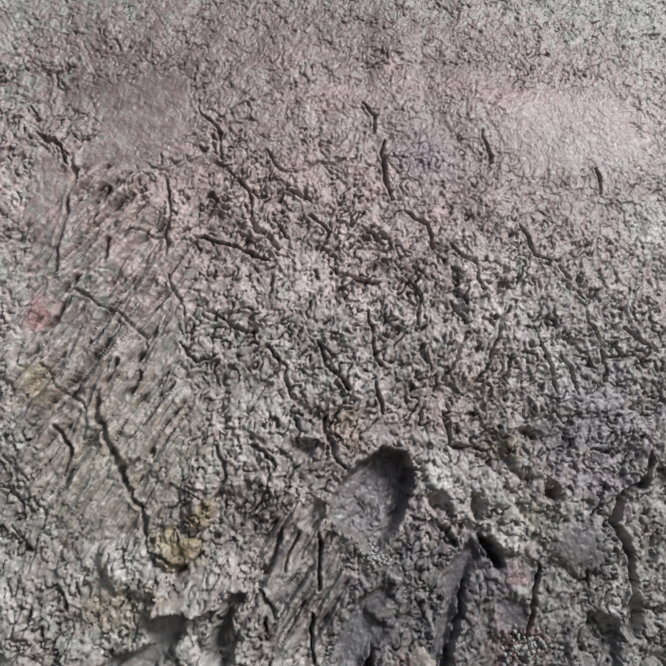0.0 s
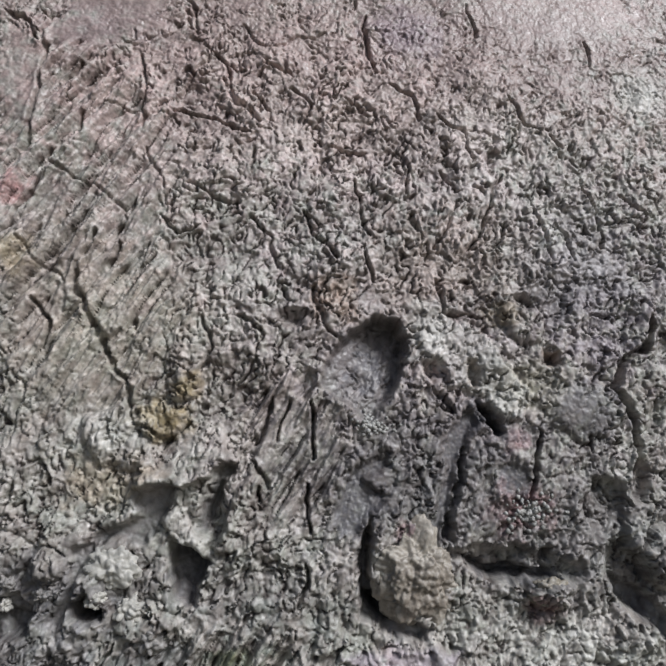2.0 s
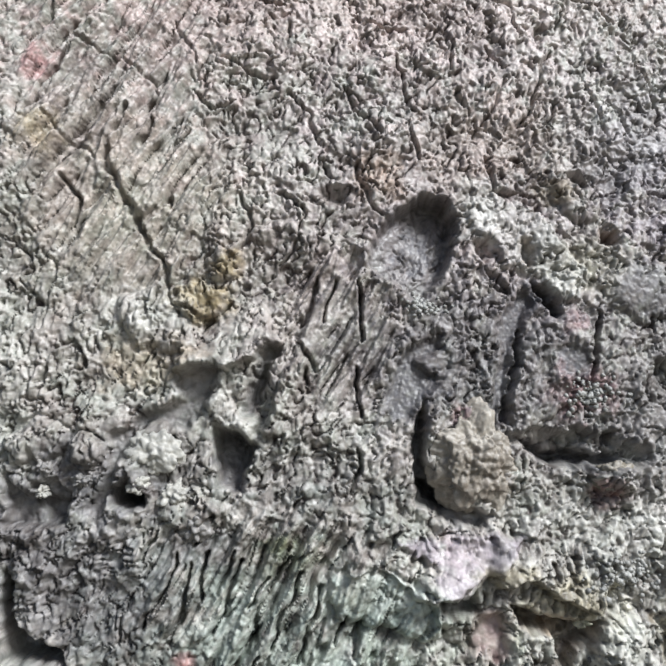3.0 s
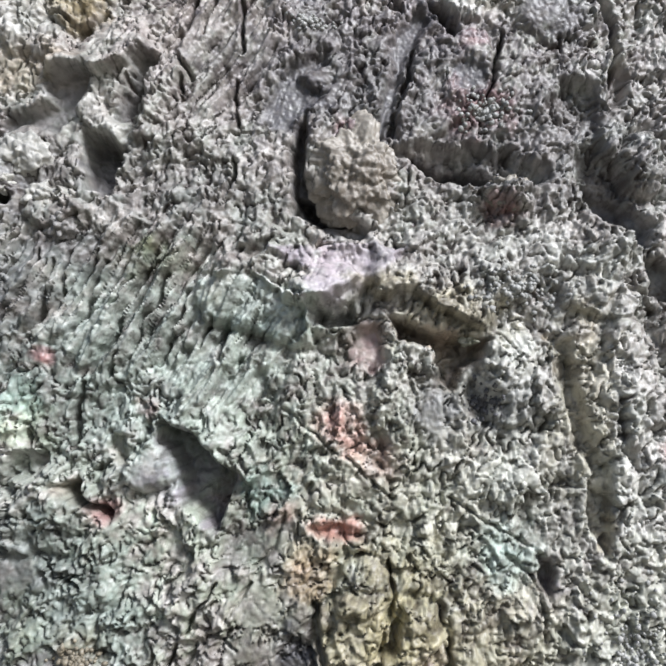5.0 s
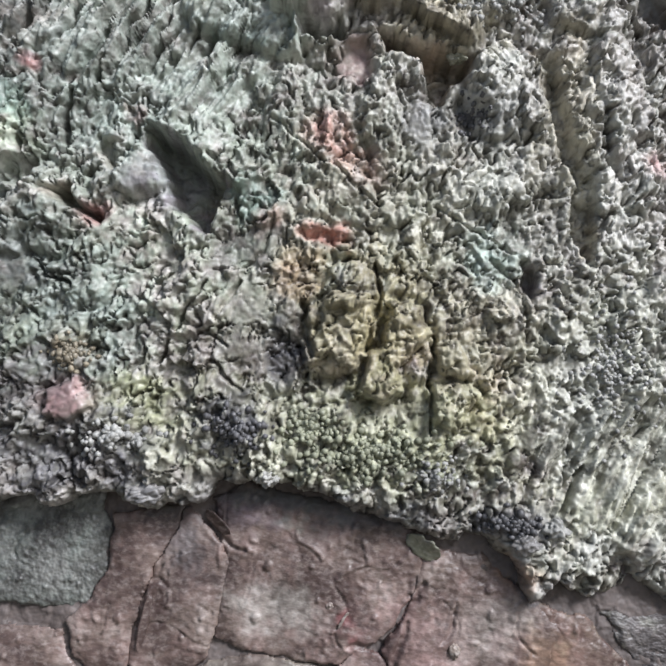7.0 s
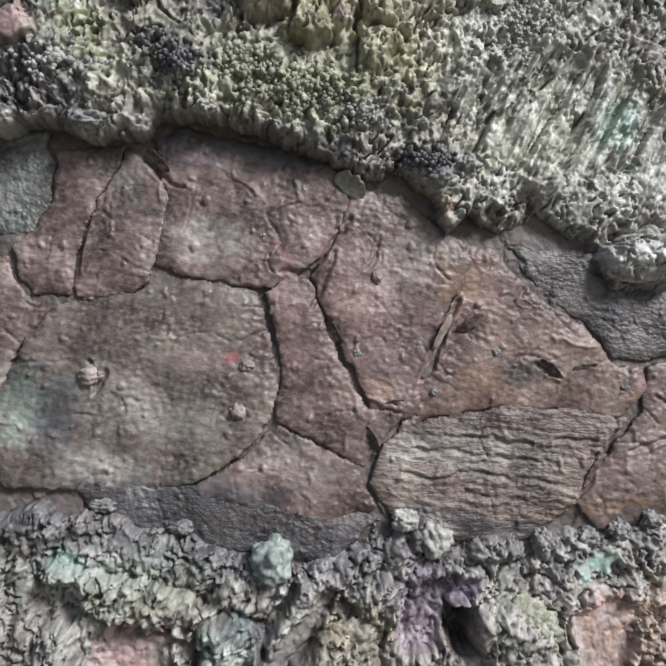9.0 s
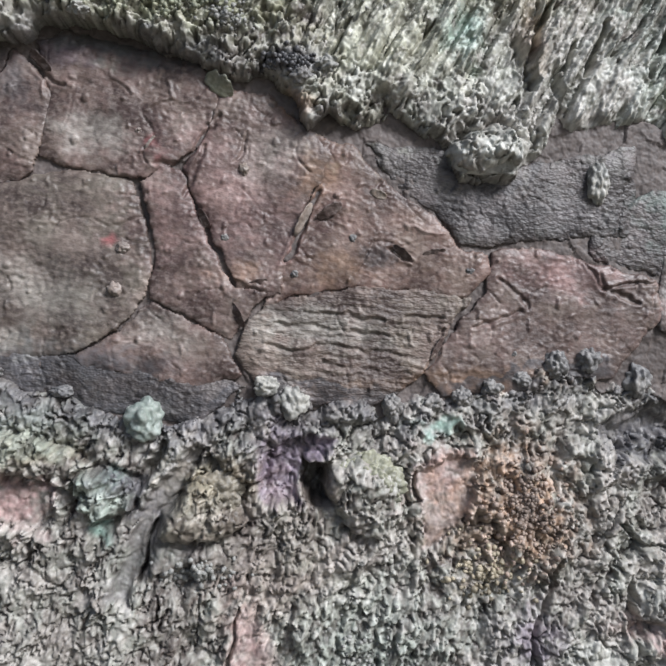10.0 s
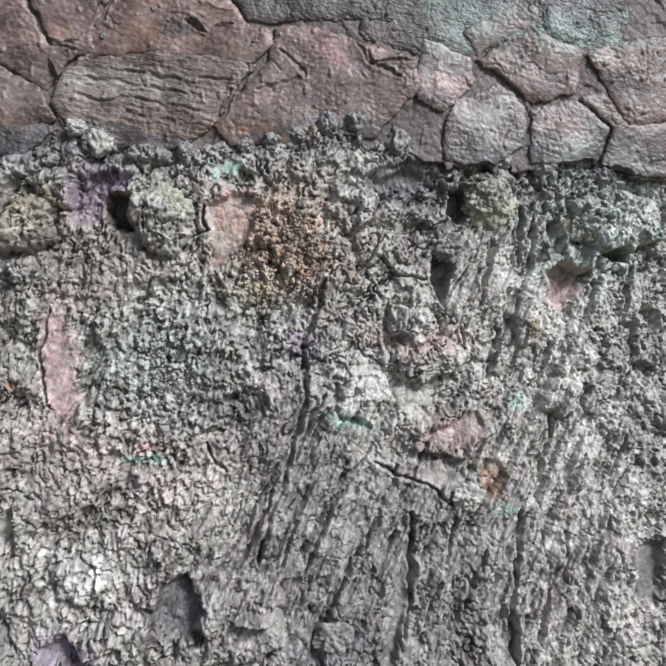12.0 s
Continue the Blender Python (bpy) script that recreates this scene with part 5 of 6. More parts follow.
def islands(flags, least):
    """The connected areas of a mask, each as a mask of its own."""
    while flags.any():
        qz, qx = np.nonzero(flags)
        w = (slice(qz.min(), qz.max() + 1), slice(qx.min(), qx.max() + 1))
        part_of = flags[w]
        seen = np.zeros(part_of.shape, bool)
        seen[qz[0] - w[0].start, qx[0] - w[1].start] = True
        size = 0
        while seen.sum() != size:
            size = seen.sum()
            for _ in range(12):
                seen[1:] |= seen[:-1]
                seen &= part_of
                seen[:-1] |= seen[1:]
                seen &= part_of
                seen[:, 1:] |= seen[:, :-1]
                seen &= part_of
                seen[:, :-1] |= seen[:, 1:]
                seen &= part_of
        one = np.zeros(flags.shape, bool)
        one[w] = seen
        flags = flags & ~one
        if size >= least:
            yield one


# crust: broken into scales whose seams wander
def scales(mask, size, seed):
    x, z = X + 5 * perlin(X, Z, 34, seed), (Z + 5 * perlin(X, Z, 34, seed + 2)) * 0.8
    i, j = np.floor(x / size).astype(int), np.floor(z / size).astype(int)
    ident = (i + 50) * 1000 + j + 500
    full = quads_of(mask)
    ids = np.repeat(np.repeat(ident[4::8, 4::8], 8, 0), 8, 1)
    ids = np.pad(ids, ((0, 8), (0, 8)), "edge")[:full.shape[0], :full.shape[1]]
    for k in np.unique(ids[full]):
        for piece in islands(full & (ids == k), 12):
            yield piece, full


crust_parts = []
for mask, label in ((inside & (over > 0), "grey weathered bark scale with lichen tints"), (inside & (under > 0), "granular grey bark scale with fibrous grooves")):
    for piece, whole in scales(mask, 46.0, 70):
        crust_parts.append(part("bark_scale", sheet("bark_scale", piece, FACE, 7.0, TINTS, whole), CRUST_MAT, tree, label))

# bed under the brown plates
bed_flags = inside & (over < 3) & (under < 3)
bed = part("inner_bark", sheet("inner_bark", max(islands(quads_of(bed_flags), 40), key=np.sum), BED, 4.0), BED_MAT, tree, "dark brown inner bark in the cracks")


STREAK = {"plain": 0.05, "rust": 0.07, "striped": 0.2, "round": 0.07, "teal": 0.07, "pale": 0.08, "dark": 0.06}
count_plates = 0


def plate(kind, *points):
    global count_plates
    count_plates += 1
    n = count_plates
    a = np.array(points)
    w = window(a[:, 0].min() - 2, a[:, 0].max() + 2, a[:, 1].min() - 2, a[:, 1].max() + 2)
    x, z = X[w], Z[w]
    d = inside_polygon(points, x + 0.6 * perlin(x, z, 3.5, 80) + 0.2 * perlin(x, z, 1.1, 81), z + 0.6 * perlin(x, z, 3.5, 82) + 0.2 * perlin(x, z, 1.1, 83)) + 0.5 + 0.2 * perlin(x, z, 2.0, 79)
    turn = radians({"striped": -8, "rust": -25}.get(kind, -14))
    u, v = x * math.cos(turn) + z * math.sin(turn), z * math.cos(turn) - x * math.sin(turn)
    streak = perlin(u / 9, v + 0.5 * perlin(x, z, 5, 93), 0.85, 84 + n) + 0.7 * perlin(u / 6, v, 0.5, 85 + n)
    patch = fade(perlin(x, z, 6, 86 + n), -0.3, 0.4)
    chip, chip_d, chip_t = facets(x + 1.2 * perlin(x, z, 2.2, 94), z + 1.2 * perlin(x, z, 2.2, 95), 4.5, 96 + n)
    high = 0.6 * perlin(x, z, 12, 87 + n) + 0.12 * perlin(x, z, 4, 88 + n) + 0.16 * layers(1.2 * perlin(x + 2 * perlin(x, z, 2.5, 99), z, 5.5, 92 + n), 0.45, 0.15) + 0.06 * perlin(x, z, 1.1, 78 + n) + STREAK[kind] * streak * (0.4 + patch) + 0.1 * chip
    high += 0.16 * perlin(x, z, 0.8, 89 + n) * patch + 0.34 * fade(perlin(x, z, 1.9, 90 + n), 0.56, 0.76)
    high -= 0.35 * (1 - fade(np.abs(perlin(x, z, 9, 91 + n)), 0.0, 0.03)) * patch
    high += SCARS[w] - 0.6 * np.exp(-np.clip(d, 0, 9) / 0.7)
    TINTS["tone"][w] = np.where(d > -0.5, 0.26 + 0.08 * chip_t + 0.12 * streak + 0.14 * perlin(x, z, 1.0, 78 + n) + 0.46 * perlin(x, z, 7, 97 + n) + 0.12 * perlin(x, z, 1.6, 98), TINTS["tone"][w])
    if kind == "dark":
        high -= 0.35
    face = FACE.copy()
    face[w] = plate_face(x, z) - high + 0.15 * math.sin(n * 2.4)
    flags = np.zeros(X.shape, bool)
    flags[w] = (d > 0) & (over[w] < 2.5) & (under[w] < 2.5) & inside[w]
    names = {"plain": "reddish brown bark plate with fine scratches", "rust": "rust-tinged brown bark plate with torn flakes",
             "striped": "brown bark plate with fibrous striations", "round": "large olive-brown rounded bark plate",
             "teal": "grey-green bark plate", "pale": "pale grey-pink bark plate", "dark": "dark slate-brown sunken bark plate"}
    for piece in sorted(islands(quads_of(flags), 40), key=np.sum)[-1:]:
        part("bark_plate", sheet("bark_plate", piece, face, 2.0, TINTS), PLATE_MATS[kind], tree, names[kind])


for made in (
    plate("teal", (-42.8, -147.7), (-22.3, -149.1), (-20.8, -156.2), (-21.4, -161.1), (-24.0, -165.3), (-42.1, -164.5)),
    plate("plain", (-19.9, -152.0), (-9.2, -151.2), (-14.5, -161.9), (-16.8, -168.8), (-17.7, -175.7), (-23.7, -175.0), (-26.6, -168.1), (-23.3, -165.3), (-20.4, -160.4)),
    plate("plain", (-8.2, -151.2), (-2.9, -157.0), (-2.2, -159.8), (-4.2, -168.9), (-5.2, -173.1), (-9.6, -175.5), (-16.3, -175.7), (-16.7, -171.6), (-13.9, -161.9)),
    plate("plain", (-4.4, -149.8), (1.2, -147.6), (9.6, -149.8), (23.8, -152.0), (28.0, -158.5), (26.3, -165.5), (21.5, -170.3), (14.6, -174.2), (6.9, -173.2), (-0.7, -171.4), (-3.8, -170.3), (-1.8, -159.1)),
    plate("round", (-20.0, -177.8), (-8.9, -176.2), (-4.1, -174.1), (1.3, -173.1), (12.4, -175.3), (14.1, -180.2), (15.4, -187.1), (15.7, -192.5), (14.0, -196.6), (9.6, -201.5), (2.5, -205.6), (-5.1, -206.8), (-17.0, -206.6), (-26.2, -205.6), (-29.3, -199.0), (-28.0, -189.8), (-24.2, -183.8)),
    plate("plain", (-42.0, -168.0), (-27.9, -170.1), (-25.0, -175.6), (-21.0, -177.7), (-26.8, -185.8), (-28.6, -191.8), (-40.9, -193.5)),
    plate("plain", (18.0, -172.2), (21.4, -174.0), (23.1, -179.6), (26.5, -187.3), (29.8, -194.5), (36.4, -195.3), (34.3, -197.6), (30.0, -203.6), (23.2, -200.1), (15.7, -195.9), (17.0, -188.5), (16.1, -181.6), (14.6, -175.4)),
    plate("plain", (25.7, -167.0), (28.7, -157.7), (38.0, -159.2), (45.0, -165.7), (49.5, -169.3), (47.6, -173.6), (45.0, -176.4), (40.8, -187.5), (38.5, -195.7), (31.6, -194.2), (27.2, -185.2), (23.8, -178.2), (21.4, -172.6)),
    plate("plain", (15.7, -197.1), (23.2, -201.3), (27.9, -203.2), (31.9, -210.0), (26.4, -212.1), (17.6, -211.3), (4.2, -208.0), (2.9, -206.6), (10.3, -202.5)),
    plate("striped", (37.0, -197.7), (51.1, -194.9), (64.6, -195.1), (74.5, -196.7), (70.4, -201.1), (65.3, -210.5), (53.8, -217.5), (36.6, -214.4), (31.3, -206.3), (33.5, -200.3)),
    plate("rust", (44.1, -165.5), (52.4, -168.2), (60.6, -176.6), (68.9, -182.0), (72.5, -187.7), (77.9, -188.5), (78.2, -191.9), (74.1, -195.6), (69.4, -198.2), (64.6, -194.7), (51.0, -194.2), (42.0, -195.5), (36.4, -197.7), (39.9, -188.5), (45.8, -176.9)),
    plate("plain", (79.4, -188.1), (87.3, -187.1), (97.8, -189.9), (111.2, -193.4), (112.3, -200.0), (106.3, -206.4), (101.7, -211.5), (91.0, -213.8), (79.7, -214.5), (68.6, -214.2), (65.7, -210.8), (70.5, -203.7), (78.0, -195.8)),
    plate("dark", (55.5, -167.4), (70.9, -168.2), (82.5, -172.0), (108.3, -167.3), (107.3, -184.5), (87.4, -185.1), (80.3, -186.6), (73.4, -186.2), (69.7, -181.2), (61.4, -175.5)),
    plate("dark", (99.4, -182.9), (111.7, -175.9), (163.5, -173.9), (162.7, -190.2), (123.1, -191.8), (112.6, -192.1), (98.8, -188.6)),
    plate("plain", (126.5, -193.0), (133.7, -188.8), (141.0, -185.5), (152.4, -190.1), (150.1, -199.2), (139.9, -202.5), (134.1, -197.7)),
    plate("pale", (118.2, -210.0), (121.3, -203.0), (131.5, -198.8), (138.1, -203.5), (137.5, -212.5), (128.2, -218.6), (118.2, -216.8)),
    plate("pale", (139.7, -204.5), (150.6, -201.4), (158.4, -208.0), (154.0, -217.1), (139.5, -216.4)),
    plate("plain", (154.0, -190.0), (163.0, -186.6), (189.1, -183.5), (188.7, -203.2), (164.0, -206.9), (158.6, -197.9)),
    plate("teal", (142.5, -185.9), (144.2, -179.3), (165.3, -178.4), (163.0, -185.1), (153.4, -188.5)),
    plate("pale", (113.5, -188.5), (124.5, -193.1), (125.4, -198.0), (118.3, -205.1), (111.8, -202.8), (112.4, -195.4)),
    plate("plain", (152.2, -201.1), (157.5, -199.5), (163.2, -207.4), (188.7, -204.4), (188.4, -218.6), (156.1, -219.1), (160.0, -208.0)),
    plate("plain", (123.5, -186.2), (132.8, -179.8), (142.1, -179.4), (141.0, -184.0), (132.7, -187.8), (126.0, -191.5)),
    plate("dark", (-15.9, -205.7), (2.2, -206.1), (17.1, -210.0), (28.6, -210.9), (31.5, -212.4), (24.2, -218.7), (3.6, -216.0), (-12.4, -210.7)),
):
    pass


# Lumps, beads, crumbs and flakes that stand on the bark
def ground_at(x, z):
    i, j = int((z - ZS[0]) / STEP), int((x - XS[0]) / STEP)
    i, j = min(max(i, 0), X.shape[0] - 1), min(max(j, 0), X.shape[1] - 1)
    bare = over[i, j] < 0 and under[i, j] < 0
    return float(plate_face(x, z)) if bare else float(crust_face(x, z) + 0.25 * (FACE[i, j] - crust_face(x, z)))


def lichen(x, z, rx, rz, colour, count, seed, size=0.5):
    """A patch of small round granules that sit on the bark's face."""
    bm = bmesh.new()
    bmesh.ops.create_icosphere(bm, subdivisions=1, radius=1)
    ball = np.array([v.co for v in bm.verts])
    faces = np.array([[v.index for v in f.verts] for f in bm.faces])
    bm.free()
    rnd = np.random.RandomState(seed)
    co, tri = [], []
    while len(co) < count:
        a, q = rnd.uniform(0, 2 * np.pi), rnd.normal(0, 0.5)
        px, pz = x + rx * q * math.cos(a), z + rz * q * math.sin(a)
        i, j = int((pz - ZS[0]) / STEP), int((px - XS[0]) / STEP)
        if abs(q) > 1.3 or (over[i, j] < 0.6 and under[i, j] < 0.6):
            q = 0
            px, pz = x, z
            i, j = int((pz - ZS[0]) / STEP), int((px - XS[0]) / STEP)
        r = size * rnd.uniform(0.55, 1.3)
        squash = rnd.uniform(0.7, 1.2, 3)
        tri.append(faces + len(co) * len(ball))
        co.append(ball * r * squash * (1 + rnd.uniform(-0.18, 0.18, (len(ball), 1))) + (px, FACE[i, j] - 0.25 * r, pz))
    me = bpy.data.meshes.new("lichen_patch")
    me.from_pydata((np.concatenate(co) / 1000 + (0, 0, LEVEL)).tolist(), [], np.concatenate(tri).tolist())
    me.materials.append(GRAIN_MATS[colour])
    me.shade_smooth()
    words = {"moss": "yellow-green granular lichen crust on the bark", "rust": "orange-tan granular lichen crust on the bark", "slate": "dark grey granular lichen crust on the bark",
             "ochre": "ochre granular lichen crust on the bark", "pale": "pale grey granular lichen crust on the bark", "teal": "blue-green granular lichen crust on the bark"}
    tagged(new("lichen_patch", me), words[colour], "lichen", kind="stuff")


def knobbly(name, x, z, rx, rz, tall, colour, seed, rough, detail, label):
    bm = bmesh.new()
    bmesh.ops.create_icosphere(bm, subdivisions=detail, radius=1)
    off = Vector((seed * 7.3, 3.1, 1.7))
    for v in bm.verts:
        p = v.co.copy()
        mm = Vector((p.x * rx, p.y * tall, p.z * rz))
        near = noise.voronoi(p * 1.7 + off)[0]
        k = 1 + 0.28 * noise.noise(p * 1.3 + off) + 0.2 * noise.noise(p * 2.7 + off) + 0.22 * min(near[1] - near[0], 0.6) - 0.08
        bit = 1 - min(noise.voronoi(mm / 1.3 + off)[0][0] * 1.2, 1)
        bit2 = 1 - min(noise.voronoi(mm / 0.7 + off)[0][0] * 1.2, 1)
        n = p.normalized()
        v.co = mm * k + n * rough * (0.75 * bit + 0.4 * bit2 - 0.5)
    y = ground_at(x, z)
    for v in bm.verts:
        v.co = Vector((v.co.x + x, v.co.y + y + 0.2 * tall, v.co.z + z)) / 1000 + Vector((0, 0, LEVEL))
    return part(name, bm, LUMP_MATS[colour], tree, label)


def lump(x, z, rx, rz, tall, colour, seed):
    words = {"tan": "pale tan knobbly bark lump standing in a hollow", "ochre": "ochre-grey knobbly bark lump", "pale": "pale grey granular bark lump", "slate": "dark grey bark lump", "moss": "greenish lichen-covered bark lump"}
    knobbly("bark_lump", x, z, rx, rz, tall, colour, seed, 1.25, 6 if rx > 5 else 5, words[colour])


def bead(x, z, rx, rz, tall, colour, seed):
    big = rx > 2.5
    knobbly("gall" if big else "resin_bead", x, z, rx, rz, tall, colour, seed + 40, 0.1 if big else 0.18, 5 if big else 4, "smooth round grey-green gall" if big else "small hardened resin bead")


def crumb(x, z, rx, rz, tall, colour, seed):
    knobbly("bark_crumb", x, z, rx * 1.15, rz * 1.15, tall, colour, seed + 80, 0.5, 5, "dark ragged crumb of bark" if colour == "slate" else "pale ragged crumb of bark")


def flake(x, z, half, wide, tall, colour, turn):
    """A thin curled sliver of bark, lifted at one side."""
    bm = bmesh.new()
    rows, cols = 18, 7
    c, s = math.cos(radians(turn)), math.sin(radians(turn))
    y = ground_at(x, z)
    grid = {}
    for layer in (0, 1):
        for i in range(rows + 1):
            for j in range(cols + 1):
                a, b = i / rows * 2 - 1, j / cols * 2 - 1
                slim = max(1 - a * a, 0) ** 0.5 * (1 + 0.35 * noise.noise((a * 3, x, b)))
                u, v = a * half, b * wide * (0.15 + 0.85 * slim)
                lift = tall * (0.25 + 0.75 * (b * 0.5 + 0.5) ** 1.5) * (0.3 + 0.7 * slim) + 0.3 * noise.noise((u * 0.7, v * 0.7, x))
                grid[layer, i, j] = bm.verts.new(Vector((x + u * c - v * s, y + 0.3 - lift + layer * 0.45, z + u * s + v * c)) / 1000 + Vector((0, 0, LEVEL)))
    for i in range(rows):
        for j in range(cols):
            for layer in (0, 1):
                q = [grid[layer, i, j], grid[layer, i + 1, j], grid[layer, i + 1, j + 1], grid[layer, i, j + 1]]
                bm.faces.new(q if layer == 0 else q[::-1])
    ring = [(i, 0) for i in range(rows)] + [(rows, j) for j in range(cols)] + [(i, cols) for i in range(rows, 0, -1)] + [(0, j) for j in range(cols, 0, -1)]
    for p, q in zip(ring, ring[1:] + ring[:1]):
        bm.faces.new([grid[(0, *q)], grid[(0, *p)], grid[(1, *p)], grid[(1, *q)]])
    material = LUMP_MATS[colour] if colour in LUMP_MATS else PLATE_MATS[colour]
    part("bark_flake", bm, material, tree, "thin curled flake of bark")


lump(16.3, -52.0, 7.77, 8.73, 4.2, "tan", 1)
lump(-36.6, -50.2, 4.45, 3.73, 2.6, "pale", 2)
lump(-33.6, -57.1, 2.57, 2.42, 2.4, "pale", 3)
lump(-39.3, -55.1, 1.71, 1.57, 2.2, "pale", 4)
lump(-47.1, -49.6, 2.14, 2.14, 2.2, "slate", 5)
lump(-54.4, -55.9, 1.06, 0.99, 1.6, "pale", 6)
lump(-48.0, -54.1, 1.70, 1.28, 1.8, "slate", 7)
lump(-53.9, -51.9, 1.42, 1.13, 1.6, "slate", 8)
lump(-30.0, -62.0, 2.84, 2.41, 2.0, "slate", 9)
lump(40.8, -55.6, 3.89, 2.54, 2.0, "ochre", 10)
lump(34.0, -80.0, 1.62, 0.94, 1.0, "moss", 11)
lump(4.5, -145.9, 1.91, 1.14, 1.8, "pale", 12)
lump(54.4, -229.7, 6.15, 5.43, 3.0, "moss", 13)
lump(27.7, -230.4, 4.96, 3.54, 2.4, "ochre", 14)
lump(128.5, -225.8, 6.13, 5.74, 3.2, "moss", 15)
lump(119.1, -236.8, 3.92, 3.53, 2.4, "slate", 16)
lump(137.7, -253.5, 2.97, 3.76, 2.0, "pale", 17)
lump(110.8, -254.3, 3.87, 3.10, 1.8, "pale", 18)
lump(154.1, -230.0, 6.66, 6.06, 2.4, "moss", 19)
lump(122.1, -293.4, 3.83, 3.25, 1.8, "pale", 20)
lump(91.2, -321.4, 4.55, 4.00, 2.2, "slate", 21)
bead(14.9, -218.0, 3.5, 3.7, 4.4, "teal", 1)
bead(-14.1, -188.6, 2.15, 1.72, 1.6, "resin", 2)
bead(9.4, -194.7, 1.45, 1.30, 1.4, "resin", 3)
bead(10.8, -187.2, 1.31, 1.02, 0.8, "resin", 4)
bead(41.7, -191.9, 0.74, 0.74, 0.7, "slate", 5)
bead(32.6, -172.6, 0.89, 1.19, 0.8, "rust", 6)
bead(13.5, -165.8, 0.81, 0.66, 0.7, "resin", 7)
bead(29.0, -185.3, 0.81, 0.81, 0.6, "slate", 8)
bead(52.6, -185.3, 0.75, 0.75, 0.6, "slate", 9)
bead(82.7, -207.1, 0.67, 0.67, 0.6, "slate", 10)
bead(74.5, -191.5, 0.90, 0.75, 0.7, "slate", 11)
crumb(90.9, -209.2, 2.11, 2.49, 2.2, "slate", 1)
crumb(97.3, -208.5, 2.12, 2.12, 2.0, "slate", 2)
crumb(107.4, -212.6, 2.14, 2.92, 2.4, "slate", 3)
crumb(59.7, -217.3, 1.68, 2.24, 2.2, "slate", 4)
crumb(72.6, -214.9, 1.70, 1.51, 1.8, "slate", 5)
crumb(78.3, -213.4, 1.90, 1.52, 1.6, "slate", 6)
crumb(84.0, -211.8, 1.72, 1.33, 1.6, "slate", 7)
crumb(67.0, -216.0, 1.88, 1.50, 1.8, "slate", 8)
crumb(41.2, -215.3, 2.39, 2.57, 2.4, "pale", 9)
crumb(36.4, -212.2, 2.01, 1.64, 2.0, "pale", 10)
crumb(132.2, -216.3, 2.58, 1.99, 2.2, "slate", 11)
crumb(143.2, -217.1, 2.81, 2.41, 2.4, "slate", 12)
crumb(157.0, -218.8, 2.64, 2.23, 2.2, "slate", 13)
crumb(59.2, -216.2, 1.46, 1.90, 2.2, "slate", 14)
crumb(100.2, -174.4, 1.90, 3.46, 2.6, "pale", 15)
crumb(-11.4, -209.0, 2.08, 0.97, 1.8, "slate", 16)
crumb(0.7, -212.7, 1.82, 0.98, 1.8, "slate", 17)
crumb(43.3, -156.0, 1.83, 1.57, 2.0, "slate", 18)
crumb(47.7, -153.9, 1.70, 1.57, 2.0, "pale", 19)
crumb(-13.9, -148.2, 2.51, 1.38, 2.0, "slate", 20)
flake(28.1, -157.1, 3.02, 1.61, 2.6, "moss", -35)
flake(25.3, -181.7, 1.92, 0.66, 1.2, "plain", -60)
flake(31.3, -199.4, 2.49, 0.73, 1.6, "plain", -65)
flake(35.0, -193.8, 2.06, 0.88, 1.2, "plain", 15)
flake(43.4, -181.8, 3.35, 0.74, 1.6, "rust", 62)
flake(48.3, -180.3, 2.69, 1.05, 1.4, "plain", 30)
flake(61.8, -188.0, 2.25, 0.67, 1.0, "plain", -40)
flake(-14.7, -168.3, 4.35, 0.65, 1.0, "plain", 78)
flake(-3.8, -153.3, 2.65, 0.88, 1.2, "plain", -45)
flake(68.0, -205.9, 2.53, 0.60, 1.0, "plain", 62)
flake(57.5, -177.0, 1.66, 0.75, 0.8, "rust", -20)
flake(15.8, -168.3, 1.77, 0.59, 0.8, "rust", 60)
flake(67.9, -188.0, 2.26, 0.68, 0.8, "plain", 10)
flake(77.9, -171.6, 6.40, 1.96, 2.2, "pale", 2)
lichen(20.8, -142.4, 13.55, 4.84, "moss", 330, 1)
lichen(10.5, -138.5, 5.77, 3.20, "moss", 120, 2)
lichen(29.9, -145.8, 5.19, 3.24, "pale", 110, 3)
lichen(-0.2, -139.0, 5.72, 4.45, "slate", 200, 4)
lichen(-18.2, -139.4, 6.89, 2.51, "pale", 150, 5)
lichen(41.0, -153.1, 6.52, 2.35, "slate", 150, 6)
lichen(36.1, -90.0, 3.34, 3.67, "slate", 130, 7, 0.4)
lichen(38.2, -41.3, 6.08, 3.80, "pale", 160, 8, 0.45)
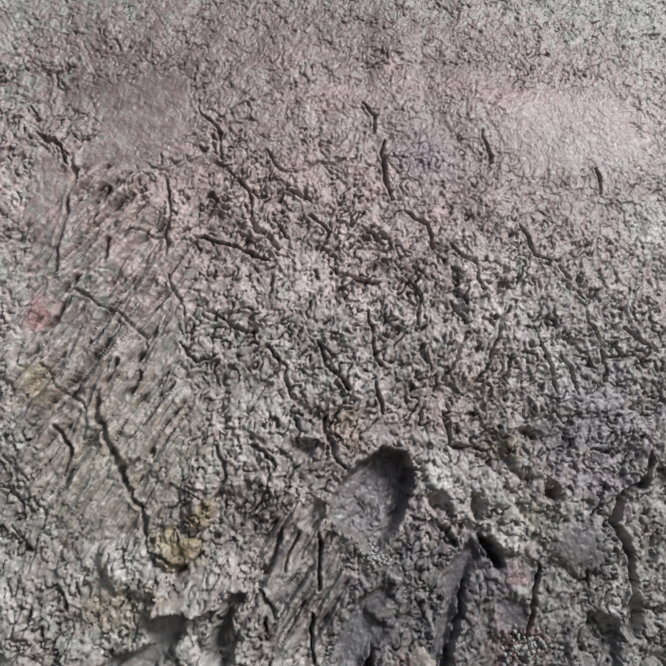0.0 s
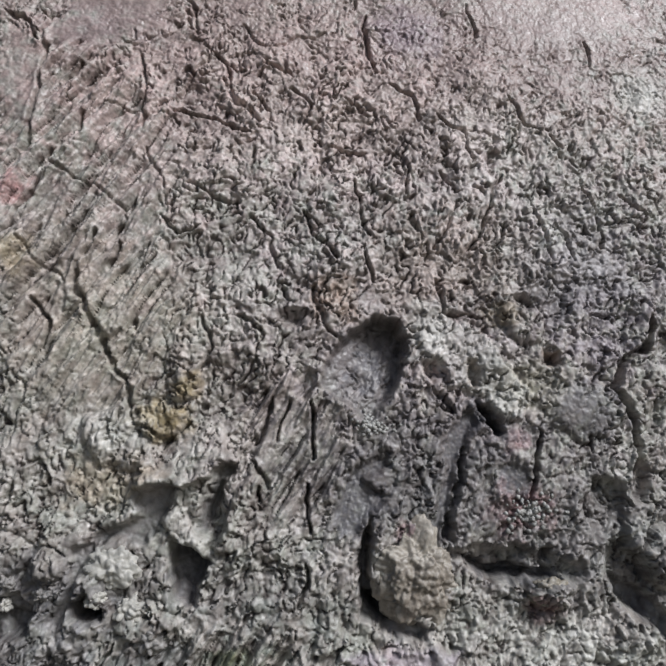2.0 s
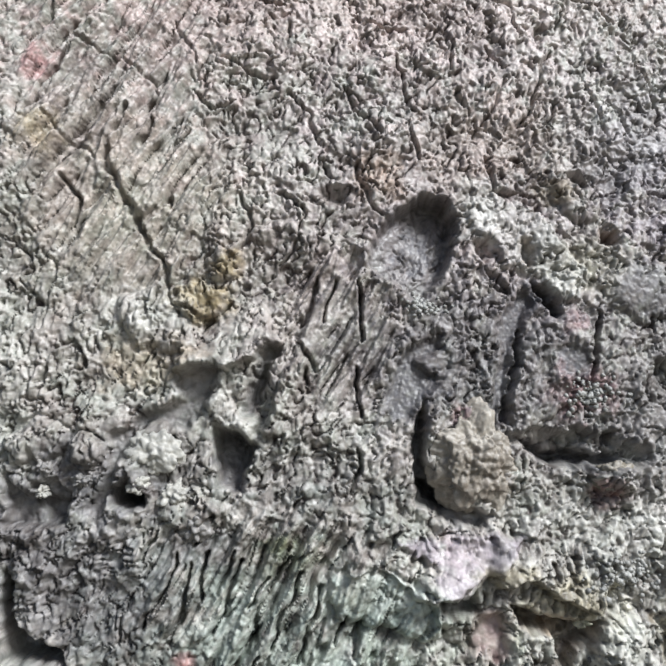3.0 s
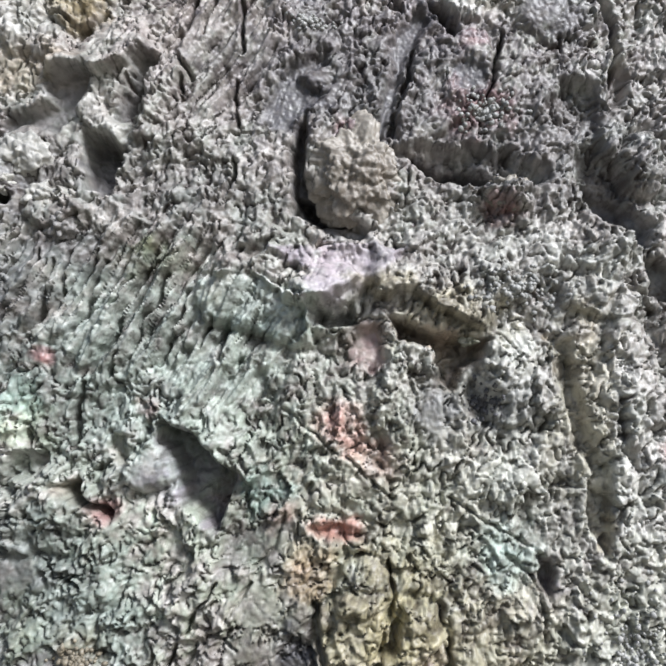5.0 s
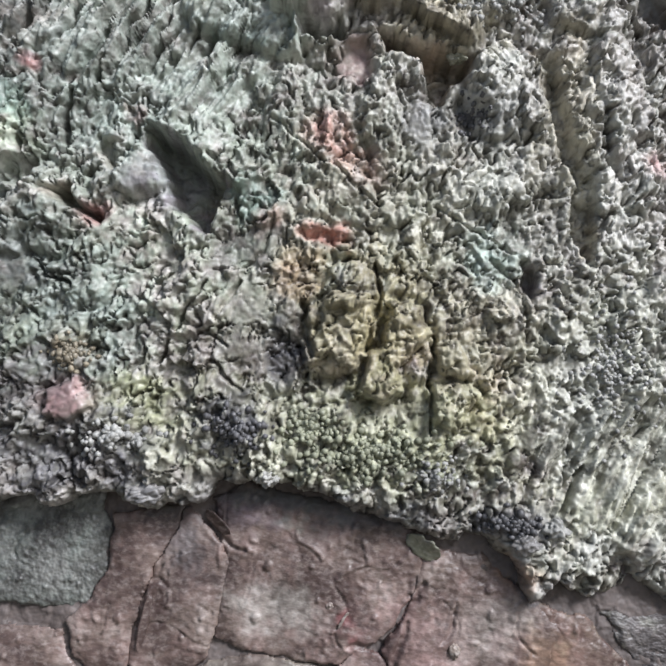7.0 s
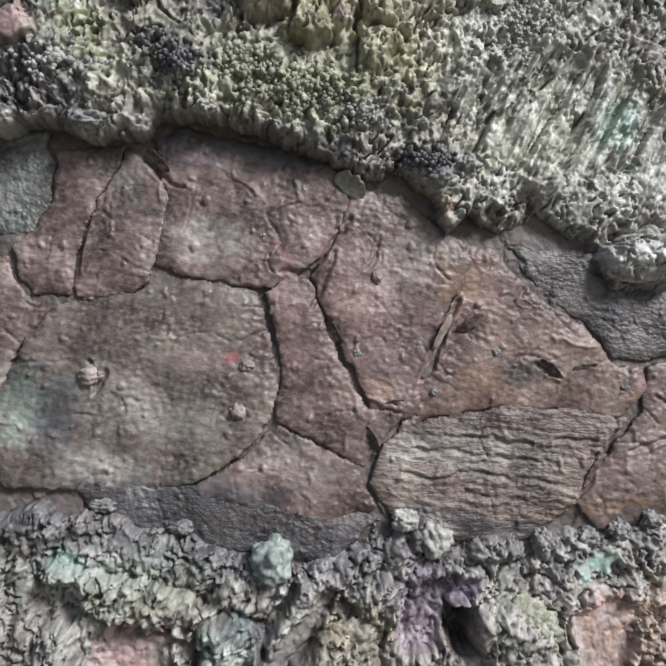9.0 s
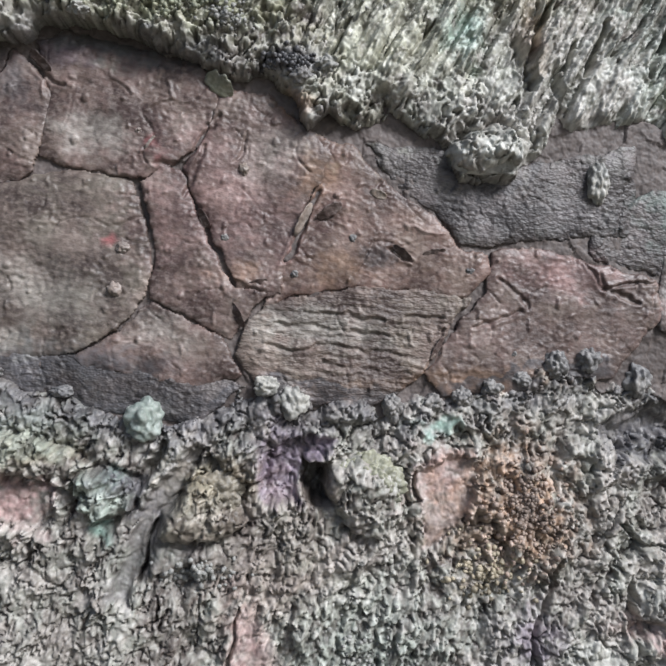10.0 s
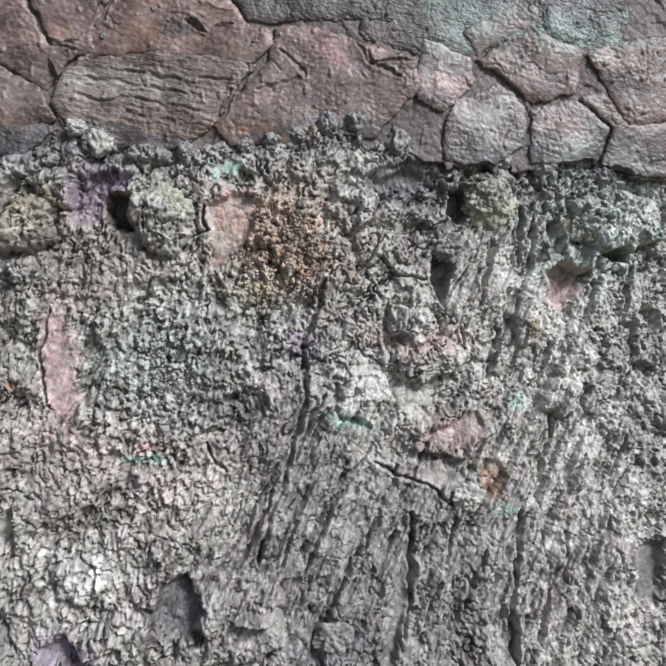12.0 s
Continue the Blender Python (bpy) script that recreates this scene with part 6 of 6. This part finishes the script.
lichen(83.5, -235.5, 8.85, 11.06, "rust", 420, 9, 0.5)
lichen(76.2, -247.0, 10.38, 7.55, "ochre", 220, 10, 0.5)
lichen(137.7, -255.0, 3.56, 3.96, "ochre", 60, 11, 0.5)
lichen(57.1, -129.0, 8.01, 14.68, "pale", 300, 12, 0.4)
lichen(-25.0, -126.9, 3.75, 3.13, "ochre", 90, 13, 0.5)
lichen(41.4, -71.9, 8.90, 4.11, "pale", 180, 14, 0.45)
lichen(54.1, -267.1, 11.04, 16.55, "pale", 300, 15, 0.45)
lichen(24.0, -244.6, 8.40, 2.80, "pale", 120, 16, 0.5)
lichen(8.7, -25.3, 4.57, 2.29, "pale", 80, 17, 0.4)

# The rest of the trunk behind and around, and the ground that it stands on
bm = bmesh.new()
rows, cols = 150, 220
rings = []
for i in range(rows + 1):
    h = i / rows * 2.6
    ring = []
    for j in range(cols):
        a = j / cols * 2 * math.pi
        n = noise.noise((math.cos(a) * 7, math.sin(a) * 7, h * 2.2)) * 0.014 + noise.noise((math.cos(a) * 22, math.sin(a) * 22, h * 6)) * 0.007
        r = 0.47 + 0.16 * math.exp(-h * 3.5) - 0.02 * h + n
        ring.append(bm.verts.new((0.05 + r * math.sin(a), 0.5 - r * math.cos(a) * 1.0, h)))
    rings.append(ring)
for low, high in zip(rings, rings[1:]):
    for j in range(cols):
        bm.faces.new((low[j], low[(j + 1) % cols], high[(j + 1) % cols], high[j]))
bm.faces.new(rings[-1])
part("trunk_body", bm, bark_material("trunk_bark", (0.30, 0.26, 0.23), (0.19, 0.15, 0.13), fine=300), tree, "rough grey-brown trunk bark")

bm = bmesh.new()
bmesh.ops.create_circle(bm, cap_ends=True, segments=96, radius=400)
bmesh.ops.inset_region(bm, faces=bm.faces[:], thickness=390)
ground_mat = bark_material("soil", (0.13, 0.12, 0.07), (0.07, 0.06, 0.04), fine=60)
me = bpy.data.meshes.new("ground")
bm.to_mesh(me)
bm.free()
me.materials.append(ground_mat)
tagged(new("ground", me), "dark bare soil around the tree", "ground", kind="structure")
